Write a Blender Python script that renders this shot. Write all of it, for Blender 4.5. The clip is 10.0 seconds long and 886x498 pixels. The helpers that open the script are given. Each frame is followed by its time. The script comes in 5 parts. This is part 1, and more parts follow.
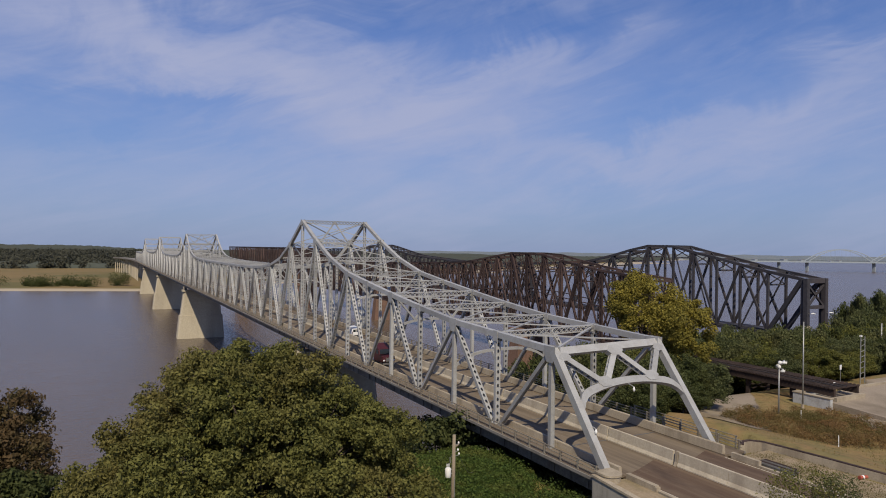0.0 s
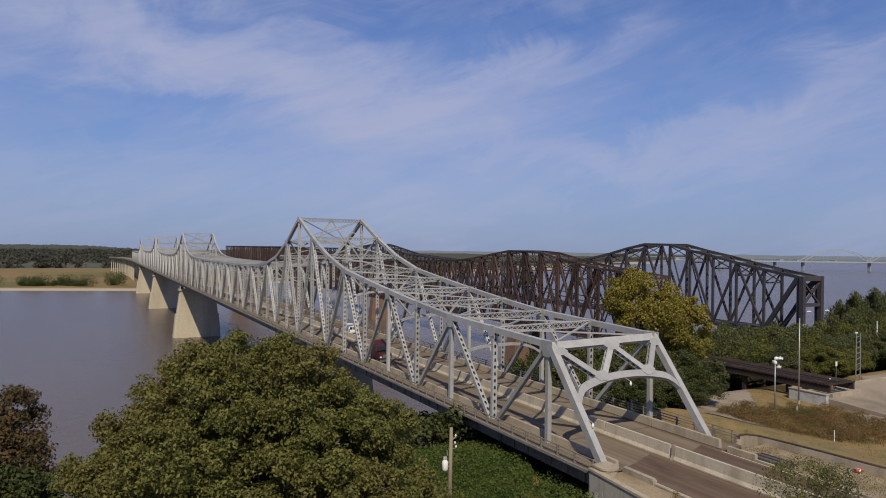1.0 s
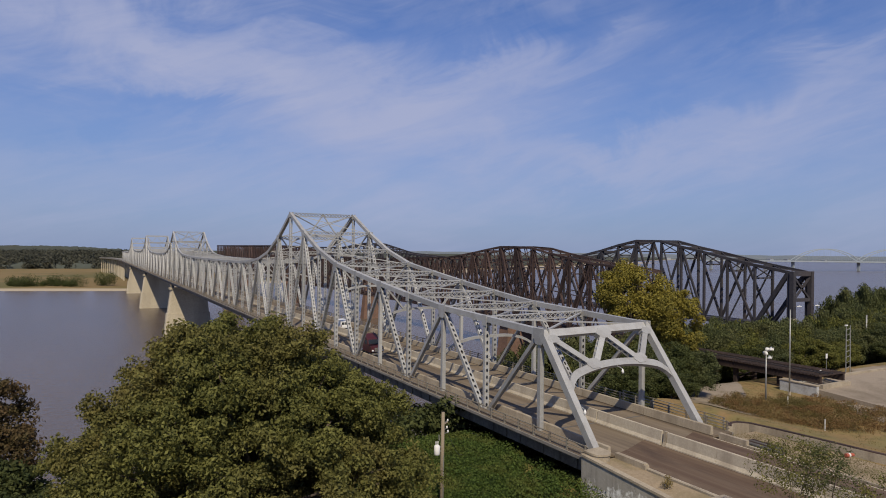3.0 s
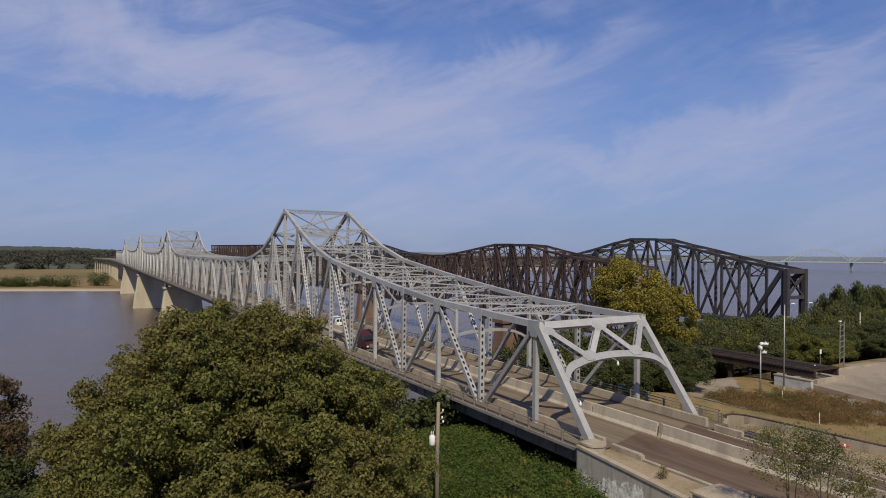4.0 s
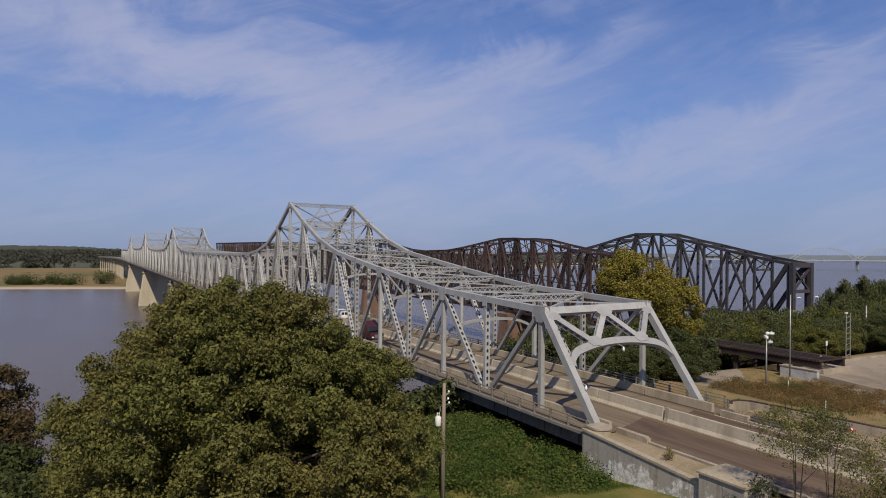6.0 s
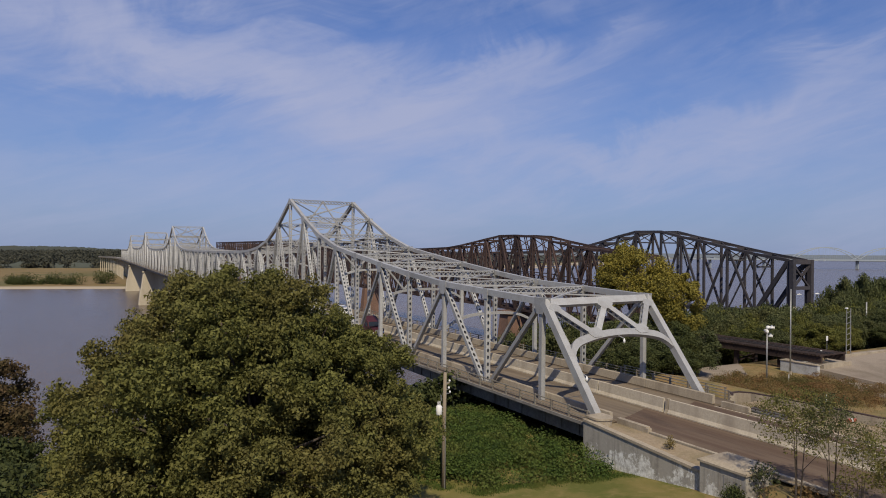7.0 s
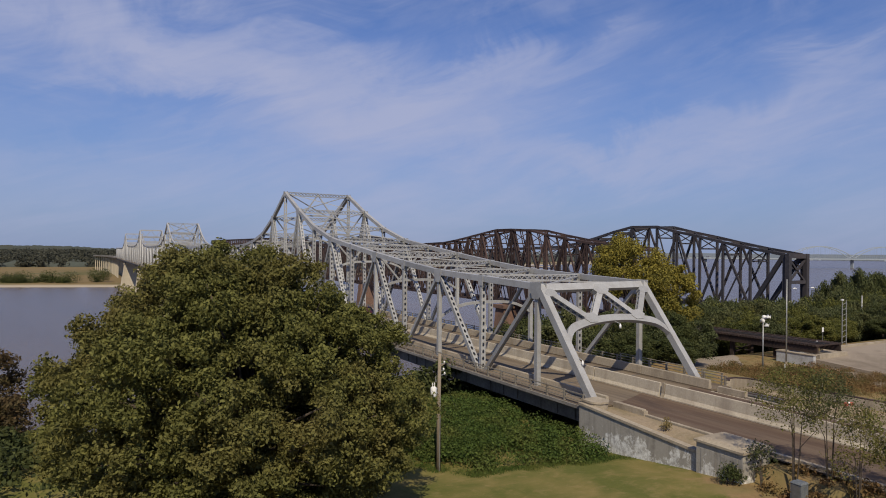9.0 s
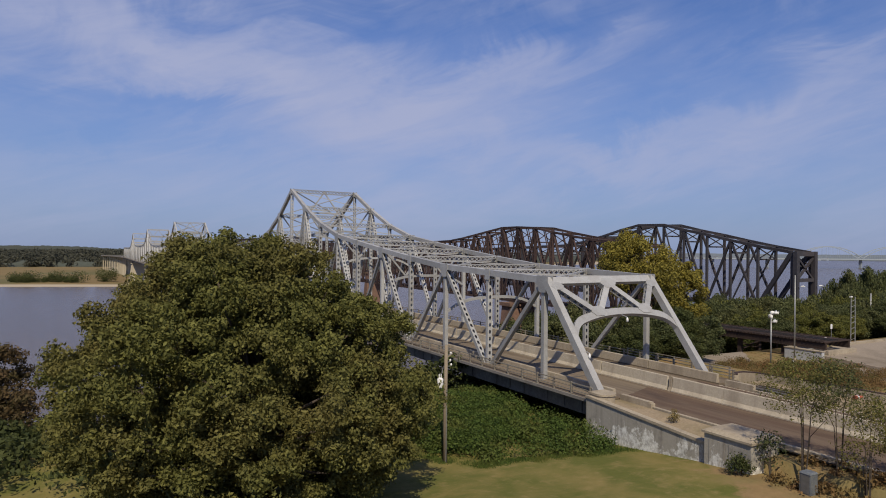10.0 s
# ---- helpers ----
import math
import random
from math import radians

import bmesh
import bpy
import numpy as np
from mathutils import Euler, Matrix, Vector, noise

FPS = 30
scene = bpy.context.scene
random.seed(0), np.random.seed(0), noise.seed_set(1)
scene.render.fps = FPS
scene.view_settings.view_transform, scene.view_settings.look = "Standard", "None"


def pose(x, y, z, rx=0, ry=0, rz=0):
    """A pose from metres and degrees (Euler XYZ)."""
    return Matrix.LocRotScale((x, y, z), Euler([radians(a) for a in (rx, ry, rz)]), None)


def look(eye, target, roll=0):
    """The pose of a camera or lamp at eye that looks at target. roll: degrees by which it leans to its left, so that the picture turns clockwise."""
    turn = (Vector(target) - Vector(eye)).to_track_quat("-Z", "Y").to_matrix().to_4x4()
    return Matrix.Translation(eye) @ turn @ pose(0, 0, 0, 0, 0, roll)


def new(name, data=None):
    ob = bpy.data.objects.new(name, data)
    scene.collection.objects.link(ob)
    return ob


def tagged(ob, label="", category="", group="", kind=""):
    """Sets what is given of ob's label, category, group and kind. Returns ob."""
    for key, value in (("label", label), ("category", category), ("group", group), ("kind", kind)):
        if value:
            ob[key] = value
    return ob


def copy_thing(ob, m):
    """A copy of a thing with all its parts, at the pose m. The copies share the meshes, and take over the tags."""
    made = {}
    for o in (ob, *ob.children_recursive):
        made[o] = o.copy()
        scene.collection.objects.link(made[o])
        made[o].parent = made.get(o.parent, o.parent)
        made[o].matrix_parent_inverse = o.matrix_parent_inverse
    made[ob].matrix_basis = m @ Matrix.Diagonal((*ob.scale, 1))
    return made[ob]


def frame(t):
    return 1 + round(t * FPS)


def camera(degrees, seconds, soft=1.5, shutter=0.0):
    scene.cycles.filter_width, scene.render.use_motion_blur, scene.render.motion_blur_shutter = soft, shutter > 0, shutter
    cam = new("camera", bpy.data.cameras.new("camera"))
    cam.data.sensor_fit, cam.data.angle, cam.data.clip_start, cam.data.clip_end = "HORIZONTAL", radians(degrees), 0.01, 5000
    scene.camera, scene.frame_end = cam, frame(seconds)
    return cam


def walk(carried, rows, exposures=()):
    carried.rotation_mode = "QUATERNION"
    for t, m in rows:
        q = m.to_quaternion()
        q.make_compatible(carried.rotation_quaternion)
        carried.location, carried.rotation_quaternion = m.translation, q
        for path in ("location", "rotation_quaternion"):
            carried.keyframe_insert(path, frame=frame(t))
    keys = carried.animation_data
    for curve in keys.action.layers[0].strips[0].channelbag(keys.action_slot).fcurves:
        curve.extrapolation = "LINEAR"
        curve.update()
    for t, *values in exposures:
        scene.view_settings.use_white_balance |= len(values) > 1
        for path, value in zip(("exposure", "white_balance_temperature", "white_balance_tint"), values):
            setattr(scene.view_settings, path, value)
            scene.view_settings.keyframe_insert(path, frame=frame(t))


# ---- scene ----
cam = camera(68.1, 10.0, soft=1.0)
PATH = [
    (0, (-43.858, -47.703, 21.743), (-42.929, -45.932, 21.741), 0.7),
    (0.5, (-43.843, -47.685, 21.478), (-42.906, -45.919, 21.476), 0.7),
    (1, (-43.876, -47.702, 21.152), (-42.938, -45.935, 21.15), 0.7),
    (1.5, (-43.944, -47.695, 20.805), (-43.003, -45.93, 20.804), 0.7),
    (2, (-43.902, -47.703, 20.472), (-42.957, -45.94, 20.471), 0.6),
    (2.5, (-43.791, -47.639, 20.173), (-42.841, -45.878, 20.172), 0.6),
    (4, (-43.617, -47.352, 18.799), (-42.645, -45.604, 18.802), 0.6),
    (4.5, (-43.607, -47.301, 18.469), (-42.638, -45.552, 18.471), 0.6),
    (5, (-43.666, -47.294, 18.122), (-42.699, -45.543, 18.122), 0.6),
    (5.5, (-43.716, -47.368, 17.753), (-42.754, -45.615, 17.753), 0.6),
    (7, (-43.799, -47.32, 16.395), (-42.838, -45.566, 16.396), 0.5),
    (7.5, (-43.755, -47.304, 15.989), (-42.787, -45.553, 15.989), 0.5),
    (8, (-43.564, -47.251, 15.546), (-42.593, -45.502, 15.546), 0.5),
    (8.5, (-43.449, -47.139, 15.141), (-42.478, -45.39, 15.142), 0.5),
    (9, (-43.418, -46.923, 14.779), (-42.447, -45.175, 14.779), 0.5),
    (9.5, (-43.43, -46.85, 14.355), (-42.464, -45.098, 14.356), 0.5),
    (10, (-43.422, -46.845, 14.007), (-42.467, -45.088, 14.008), 0.5),
]
walk(cam, [(t, look(e, a, r)) for t, e, a, r in PATH], exposures=[(0.0, -0.12), (10.0, -0.12)])

# ---- light ----
SUN_AZ = (-0.42, -0.907)
SUN_EL = radians(47)
to_sun = Vector((SUN_AZ[0] * math.cos(SUN_EL), SUN_AZ[1] * math.cos(SUN_EL), math.sin(SUN_EL)))
sun = new("sun", bpy.data.lights.new("sun", "SUN"))
sun.data.energy, sun.data.angle, sun.data.color = 5.0, radians(0.6), (1.0, 0.875, 0.67)
sun.matrix_world = look((0, 0, 200), Vector((0, 0, 200)) - to_sun)


class Nodes:
    """Short hand for node trees."""

    def __init__(self, tree):
        self.t = tree
        tree.nodes.clear()

    def n(self, kind, inputs=None, **props):
        node = self.t.nodes.new(kind)
        for k, v in props.items():
            setattr(node, k, v)
        for k, v in (inputs or {}).items():
            if isinstance(v, bpy.types.NodeSocket):
                self.t.links.new(v, node.inputs[k])
            else:
                node.inputs[k].default_value = v
        return node

    def math(self, op, a, b=0.0, c=0.0, clamp=False):
        return self.n("ShaderNodeMath", {0: a, 1: b, 2: c}, operation=op, use_clamp=clamp).outputs[0]

    def mix(self, f, a, b, blend="MIX"):
        return self.n("ShaderNodeMix", {0: f, 6: a, 7: b}, data_type="RGBA", blend_type=blend).outputs[2]

    def ramp(self, f, stops, interp="LINEAR"):
        r = self.n("ShaderNodeValToRGB", {0: f})
        r.color_ramp.interpolation = interp
        el = r.color_ramp.elements
        while len(el) < len(stops):
            el.new(0.5)
        for e, (pos, col) in zip(el, stops):
            e.position = pos
            e.color = (*col, 1) if not isinstance(col, float) else (col, col, col, 1)
        return r.outputs[0]

    def noise(self, vec, scale, detail=4, rough=0.55, dist=0.0):
        return self.n("ShaderNodeTexNoise", {"Vector": vec, "Scale": scale, "Detail": detail, "Roughness": rough, "Distortion": dist}).outputs[0]


# sky: clear blue with thin cirrus veils
world = bpy.data.worlds.new("sky")
scene.world = world
world.use_nodes = True
W = Nodes(world.node_tree)
sky = W.n("ShaderNodeTexSky", sky_type="NISHITA", sun_disc=False, sun_elevation=SUN_EL,
          sun_rotation=math.atan2(SUN_AZ[0], SUN_AZ[1]), altitude=100, air_density=1.0, dust_density=0.6, ozone_density=3.0)
vec = W.n("ShaderNodeTexCoord").outputs["Generated"]
sep = W.n("ShaderNodeSeparateXYZ", {0: vec})
up = W.math("MAXIMUM", sep.outputs[2], 0.0)
az = W.math("ARCTAN2", sep.outputs[0], sep.outputs[1])
el = W.math("ARCSINE", sep.outputs[2])


def layer(turn, stretch, move, size, detail, rough, dist):
    """Noise drawn out along a line that rises by turn degrees."""
    c, d = math.cos(radians(turn)), math.sin(radians(turn))
    u = W.math("ADD", W.math("MULTIPLY", az, c), W.math("MULTIPLY", el, d))
    v = W.math("ADD", W.math("MULTIPLY", az, -d * stretch), W.math("MULTIPLY", el, c * stretch))
    p = W.n("ShaderNodeCombineXYZ", {0: W.math("ADD", u, move[0]), 1: W.math("ADD", v, move[1]), 2: 0.0}).outputs[0]
    return W.noise(p, size, detail, rough, dist)


broad = layer(-16, 2.0, (0.35, 0.9), 2.4, 2, 0.4, 0.2)
veil = layer(10, 3.0, (1.7, 0.4), 4.0, 5, 0.55, 0.6)
wisps = layer(17, 6.0, (0.2, 2.1), 5.0, 7, 0.62, 0.9)
amount = W.math("ADD", W.math("ADD", W.math("MULTIPLY_ADD", broad, 0.3, 0.17), W.math("MULTIPLY", veil, 0.55)), W.math("MULTIPLY", wisps, 0.42))
# long veils and clear gaps: bearing, height, length, breadth, rise in degrees, strength
VEILS = [
    (0.299, 0.226, 0.433, 0.072, -9, 0.42),
    (0.058, 0.290, 0.234, 0.070, -5, 0.42),
    (0.641, 0.260, 0.177, 0.036, 14, 0.30),
    (0.979, 0.218, 0.188, 0.023, 19, 0.34),
    (0.938, 0.155, 0.225, 0.028, 10, 0.24),
    (0.418, 0.095, 0.481, 0.052, 0, 0.12),
    (0.590, 0.154, 0.222, 0.030, -10, 0.16),
    (0.741, 0.309, 0.097, 0.025, 20, 0.12),
    (0.931, 0.296, 0.184, 0.039, 14, -0.34),
    (0.117, 0.180, 0.127, 0.021, 4, -0.30),
    (0.367, 0.342, 0.145, 0.024, -6, -0.24),
    (-0.068, 0.164, 0.075, 0.018, 0, -0.16),
    (0.633, 0.323, 0.093, 0.022, 10, -0.16),
    (0.797, 0.200, 0.102, 0.016, 14, -0.22),
    (1.044, 0.175, 0.075, 0.012, 14, -0.16),
    (0.800, 0.330, 0.350, 0.035, 4, -0.22),
]
ruffle = W.math("MULTIPLY", W.math("SUBTRACT", layer(8, 2.0, (3.1, 0.7), 5.0, 5, 0.62, 0.8), 0.5), 0.26)
for v_az, v_el, v_long, v_broad, rise, strength in VEILS:
    c, d = math.cos(radians(rise)), math.sin(radians(rise))
    du, dv = W.math("SUBTRACT", az, v_az), W.math("ADD", W.math("SUBTRACT", el, v_el), ruffle)
    u = W.math("MULTIPLY", W.math("MULTIPLY_ADD", du, c, W.math("MULTIPLY", dv, d)), 1 / v_long)
    v = W.math("MULTIPLY", W.math("MULTIPLY_ADD", dv, c, W.math("MULTIPLY", du, -d)), 1 / v_broad)
    fall = W.math("MULTIPLY_ADD", u, u, W.math("MULTIPLY", v, v))
    amount = W.math("MULTIPLY_ADD", W.math("EXPONENT", W.math("MULTIPLY", fall, -1.0)), strength * 0.75, amount)
cover = W.ramp(W.math("MULTIPLY", amount, 0.5), [(0.28, 0.0), (0.39, 0.16), (0.50, 0.46), (0.66, 0.84)])
low = W.ramp(up, [(0.0, 0.82), (0.12, 0.58), (0.30, 0.18), (0.6, 0.0)])
tint = W.mix(1.0, sky.outputs[0], (0.70, 0.95, 1.50, 1), "MULTIPLY")
hazy = W.mix(low, tint, (3.4, 4.3, 6.85, 1))
col = W.mix(cover, hazy, (5.75, 6.2, 8.7, 1))
bg = W.n("ShaderNodeBackground", {"Color": col, "Strength": 0.076})
W.n("ShaderNodeOutputWorld", {"Surface": bg.outputs[0]})


# ---- materials ----
def mat(name, rough=0.8, metal=0.0, spec=0.4):
    m = bpy.data.materials.new(name)
    m.use_nodes = True
    g = Nodes(m.node_tree)
    b = g.n("ShaderNodeBsdfPrincipled", {"Roughness": rough, "Metallic": metal, "Specular IOR Level": spec})
    g.n("ShaderNodeOutputMaterial", {"Surface": b.outputs[0]})
    pos = g.n("ShaderNodeNewGeometry").outputs["Position"]
    return m, g, b, pos


def link(g, a, b):
    g.t.links.new(a, b)


def bump(g, b, height, strength=0.3, dist=0.05):
    n = g.n("ShaderNodeBump", {"Height": height, "Strength": strength, "Distance": dist})
    link(g, n.outputs[0], b.inputs["Normal"])


def two_scale(name, c1, c2, stain, big=0.15, small=3.0, rough=0.8, metal=0.0, amount=0.5, relief=0.3, streaky=False, spec=0.4, island=0.0):
    """A surface of two close colours with grain, and stains of a third on a larger scale."""
    m, g, b, pos = mat(name, rough, metal, spec)
    c1, c2, stain = [tuple(0.85 * q for q in c) for c in (c1, c2, stain)]
    v = g.n("ShaderNodeMapping", {"Vector": pos, "Scale": (1, 1, 0.15)}).outputs[0] if streaky else pos
    fine = g.noise(pos, small, 6, 0.65)
    large = g.noise(v, big, 5, 0.6, 0.3)
    col = g.mix(g.ramp(fine, [(0.35, 0.0), (0.68, 1.0)]), (*c1, 1), (*c2, 1))
    col = g.mix(g.math("MULTIPLY", g.ramp(large, [(0.45, 0.0), (0.68, 1.0)]), amount), col, (*stain, 1))
    if island:
        r = g.n("ShaderNodeObjectInfo").outputs["Random"]
        col = g.mix(1.0, col, g.ramp(r, [(0.0, 1.0 - island), (1.0, 1.0)]), "MULTIPLY")
    link(g, col, b.inputs["Base Color"])
    bump(g, b, fine, relief)
    return m


steel = two_scale("silver_paint", (0.42, 0.424, 0.42), (0.515, 0.518, 0.512), (0.22, 0.185, 0.155), 0.6, 7.0, 0.5, 0.15, 0.30, 0.12, False, 0.5, 0.25)
steel_dark = two_scale("girder_paint", (0.10, 0.10, 0.10), (0.15, 0.15, 0.145), (0.07, 0.05, 0.04), 0.3, 3.0, 0.6, 0.1, 0.6, 0.1, True)
rust = two_scale("rusty_iron", (0.044, 0.031, 0.031), (0.080, 0.053, 0.051), (0.145, 0.095, 0.082), 0.10, 1.4, 0.85, 0.0, 0.7, 0.2, True, 0.2, 0.4)
trestle_iron = two_scale("trestle_iron", (0.035, 0.026, 0.024), (0.060, 0.042, 0.037), (0.085, 0.056, 0.044), 0.2, 2.0, 0.85, 0.0, 0.6, 0.2, False, 0.2, 0.3)
iron = two_scale("black_iron", (0.040, 0.040, 0.050), (0.072, 0.070, 0.082), (0.085, 0.066, 0.064), 0.12, 1.4, 0.8, 0.0, 0.6, 0.2, True, 0.25, 0.3)
concrete = two_scale("concrete", (0.33, 0.28, 0.21), (0.43, 0.37, 0.28), (0.16, 0.125, 0.09), 0.4, 5.0, 0.9, 0.0, 0.6, 0.3, True)
pier_mat = two_scale("pier_concrete", (0.42, 0.37, 0.28), (0.52, 0.46, 0.35), (0.22, 0.19, 0.15), 0.08, 1.2, 0.9, 0.0, 0.55, 0.3, True)
dirt = two_scale("dry_earth", (0.26, 0.20, 0.13), (0.34, 0.27, 0.18), (0.17, 0.14, 0.07), 0.3, 4.0, 0.95, 0.0, 0.7, 0.5)
gravel_mat = two_scale("gravel_lot", (0.25, 0.205, 0.155), (0.33, 0.275, 0.212), (0.145, 0.115, 0.08), 0.12, 5.0, 0.95, 0.0, 0.9, 0.5)
wood = two_scale("weathered_wood", (0.22, 0.18, 0.13), (0.30, 0.25, 0.19), (0.14, 0.11, 0.08), 1.0, 14.0, 0.9, 0.0, 0.5, 0.3, True)
galv = two_scale("galvanized", (0.30, 0.305, 0.30), (0.38, 0.38, 0.37), (0.3, 0.29, 0.27), 1.0, 10.0, 0.45, 0.5, 0.5, 0.1)
white = two_scale("white_paint", (0.72, 0.73, 0.73), (0.8, 0.8, 0.79), (0.5, 0.48, 0.44), 0.6, 6.0, 0.6, 0.0, 0.4, 0.1)
fascia_mat = two_scale("fascia_concrete", (0.20, 0.185, 0.165), (0.27, 0.25, 0.225), (0.12, 0.10, 0.085), 0.4, 5.0, 0.9, 0.0, 0.6, 0.2)
barrier_mat = two_scale("barrier_concrete", (0.42, 0.37, 0.29), (0.53, 0.47, 0.37), (0.24, 0.195, 0.15), 0.5, 5.0, 0.9, 0.0, 0.55, 0.3, True)
dark_girder = two_scale("dark_girder", (0.13, 0.118, 0.10), (0.21, 0.19, 0.165), (0.06, 0.048, 0.038), 0.4, 3.0, 0.7, 0.0, 0.6, 0.1, True)
rail_mat = two_scale("rail_paint", (0.24, 0.22, 0.18), (0.31, 0.28, 0.23), (0.16, 0.11, 0.08), 1.0, 8.0, 0.6, 0.2, 0.5, 0.1)
yellow_line = two_scale("lane_paint", (0.55, 0.5, 0.4), (0.62, 0.58, 0.48), (0.3, 0.26, 0.2), 0.8, 6.0, 0.8, 0.0, 0.6, 0.1)


def road_surface(name, c1, c2, track, stain):
    """Paving with wheel tracks along its length, seams and stains."""
    m, g, b, pos = mat(name, 0.9, 0.0, 0.25)
    fine = g.noise(pos, 6.0, 6, 0.65)
    col = g.mix(fine, (*c1, 1), (*c2, 1))
    along = g.n("ShaderNodeMapping", {"Vector": pos, "Scale": (1.0, 0.02, 1.0)}).outputs[0]
    col = g.mix(g.math("MULTIPLY", g.ramp(g.noise(along, 0.75, 3, 0.6), [(0.42, 0.0), (0.62, 1.0)]), 0.75), col, (*track, 1))
    blots = g.noise(g.n("ShaderNodeMapping", {"Vector": pos, "Scale": (1.0, 0.35, 1.0)}).outputs[0], 0.3, 5, 0.65, 0.5)
    col = g.mix(g.math("MULTIPLY", g.ramp(blots, [(0.5, 0.0), (0.7, 1.0)]), 0.6), col, (*stain, 1))
    link(g, col, b.inputs["Base Color"])
    bump(g, b, fine, 0.25)
    return m


def peeling_wall(name):
    """Grey concrete with flakes of old white paint on its lower part."""
    m, g, b, pos = mat(name, 0.9)
    fine = g.noise(pos, 5.0, 6, 0.65)
    col = g.mix(fine, (0.24, 0.225, 0.195, 1), (0.35, 0.33, 0.29, 1))
    z = g.n("ShaderNodeSeparateXYZ", {0: pos}).outputs[2]
    flake = g.noise(g.n("ShaderNodeMapping", {"Vector": pos, "Scale": (1, 1, 0.7)}).outputs[0], 0.75, 7, 0.68, 0.4)
    f = g.math("ADD", flake, g.math("MULTIPLY", g.math("ADD", z, 2.0), -0.10))
    patch = g.math("MULTIPLY", g.ramp(f, [(0.45, 0.0), (0.50, 1.0)]), g.ramp(g.noise(pos, 2.6, 6, 0.7), [(0.40, 0.25), (0.56, 1.0)]))
    col = g.mix(patch, col, (0.66, 0.66, 0.63, 1))
    runs = g.noise(g.n("ShaderNodeMapping", {"Vector": pos, "Scale": (1, 1, 0.08)}).outputs[0], 1.6, 5, 0.65)
    col = g.mix(g.ramp(runs, [(0.5, 0.0), (0.68, 0.55)]), col, (0.13, 0.115, 0.10, 1))
    col = g.mix(g.ramp(g.noise(pos, 0.9, 5, 0.6), [(0.55, 0.0), (0.75, 0.6)]), col, (0.12, 0.11, 0.10, 1))
    link(g, col, b.inputs["Base Color"])
    bump(g, b, fine, 0.3)
    return m


pavement_mat = road_surface("worn_concrete_pavement", (0.145, 0.115, 0.082), (0.20, 0.16, 0.115), (0.095, 0.072, 0.052), (0.075, 0.058, 0.044))
asphalt = road_surface("worn_asphalt", (0.074, 0.047, 0.034), (0.108, 0.074, 0.052), (0.140, 0.102, 0.072), (0.042, 0.028, 0.024))
peel = peeling_wall("peeling_painted_concrete")


def leaf_mat(name, dark, light, odd, odd_amount=0.12, patch=0.35):
    """Leaves, each of its own shade, with some light shining through."""
    m = bpy.data.materials.new(name)
    m.use_nodes = True
    g = Nodes(m.node_tree)
    geo = g.n("ShaderNodeNewGeometry")
    r = geo.outputs["Random Per Island"]
    big = g.noise(geo.outputs["Position"], patch, 4, 0.55)
    dark, light, odd = [tuple(0.9 * q for q in c) for c in (dark, light, odd)]
    col = g.mix(r, (*dark, 1), (*light, 1))
    col = g.mix(g.math("MULTIPLY", g.ramp(big, [(0.45, 0.0), (0.7, 1.0)]), odd_amount * 4, clamp=True), col, (*odd, 1))
    b = g.n("ShaderNodeBsdfPrincipled", {"Base Color": col, "Roughness": 0.75, "Specular IOR Level": 0.15})
    tr = g.n("ShaderNodeBsdfTranslucent", {"Color": col})
    mx = g.n("ShaderNodeMixShader", {0: 0.28, 1: b.outputs[0], 2: tr.outputs[0]})
    g.n("ShaderNodeOutputMaterial", {"Surface": mx.outputs[0]})
    return m


leaf_green = leaf_mat("oak_leaves", (0.056, 0.064, 0.017), (0.180, 0.184, 0.047), (0.185, 0.16, 0.042), 0.10)
leaf_great = leaf_mat("turning_leaves", (0.070, 0.076, 0.022), (0.190, 0.188, 0.054), (0.185, 0.142, 0.054), 0.13, 0.14)
leaf_wood = leaf_mat("bluff_leaves", (0.042, 0.055, 0.022), (0.128, 0.142, 0.058), (0.15, 0.135, 0.055), 0.10, 0.12)
leaf_deep = leaf_mat("deep_green_leaves", (0.030, 0.042, 0.015), (0.092, 0.106, 0.036), (0.112, 0.108, 0.034), 0.08)
leaf_yellow = leaf_mat("autumn_leaves", (0.155, 0.132, 0.026), (0.32, 0.268, 0.052), (0.15, 0.145, 0.040), 0.16, 0.25)
leaf_russet = leaf_mat("russet_leaves", (0.07, 0.05, 0.025), (0.13, 0.085, 0.04), (0.07, 0.075, 0.03), 0.15)
leaf_vine = leaf_mat("vine_leaves", (0.034, 0.060, 0.014), (0.095, 0.14, 0.030), (0.15, 0.15, 0.038), 0.15)
leaf_dry = leaf_mat("dry_weeds", (0.12, 0.068, 0.03), (0.27, 0.163, 0.07), (0.17, 0.145, 0.055), 0.18)
leaf_olive = leaf_mat("olive_weeds", (0.075, 0.065, 0.022), (0.17, 0.145, 0.05), (0.15, 0.11, 0.045), 0.12)
leaf_straw = leaf_mat("dry_grass", (0.16, 0.115, 0.045), (0.30, 0.23, 0.10), (0.13, 0.13, 0.045), 0.15)
bark = two_scale("bark", (0.07, 0.055, 0.042), (0.12, 0.095, 0.075), (0.05, 0.04, 0.03), 0.6, 6.0, 0.95, 0.0, 0.5, 0.6, True)


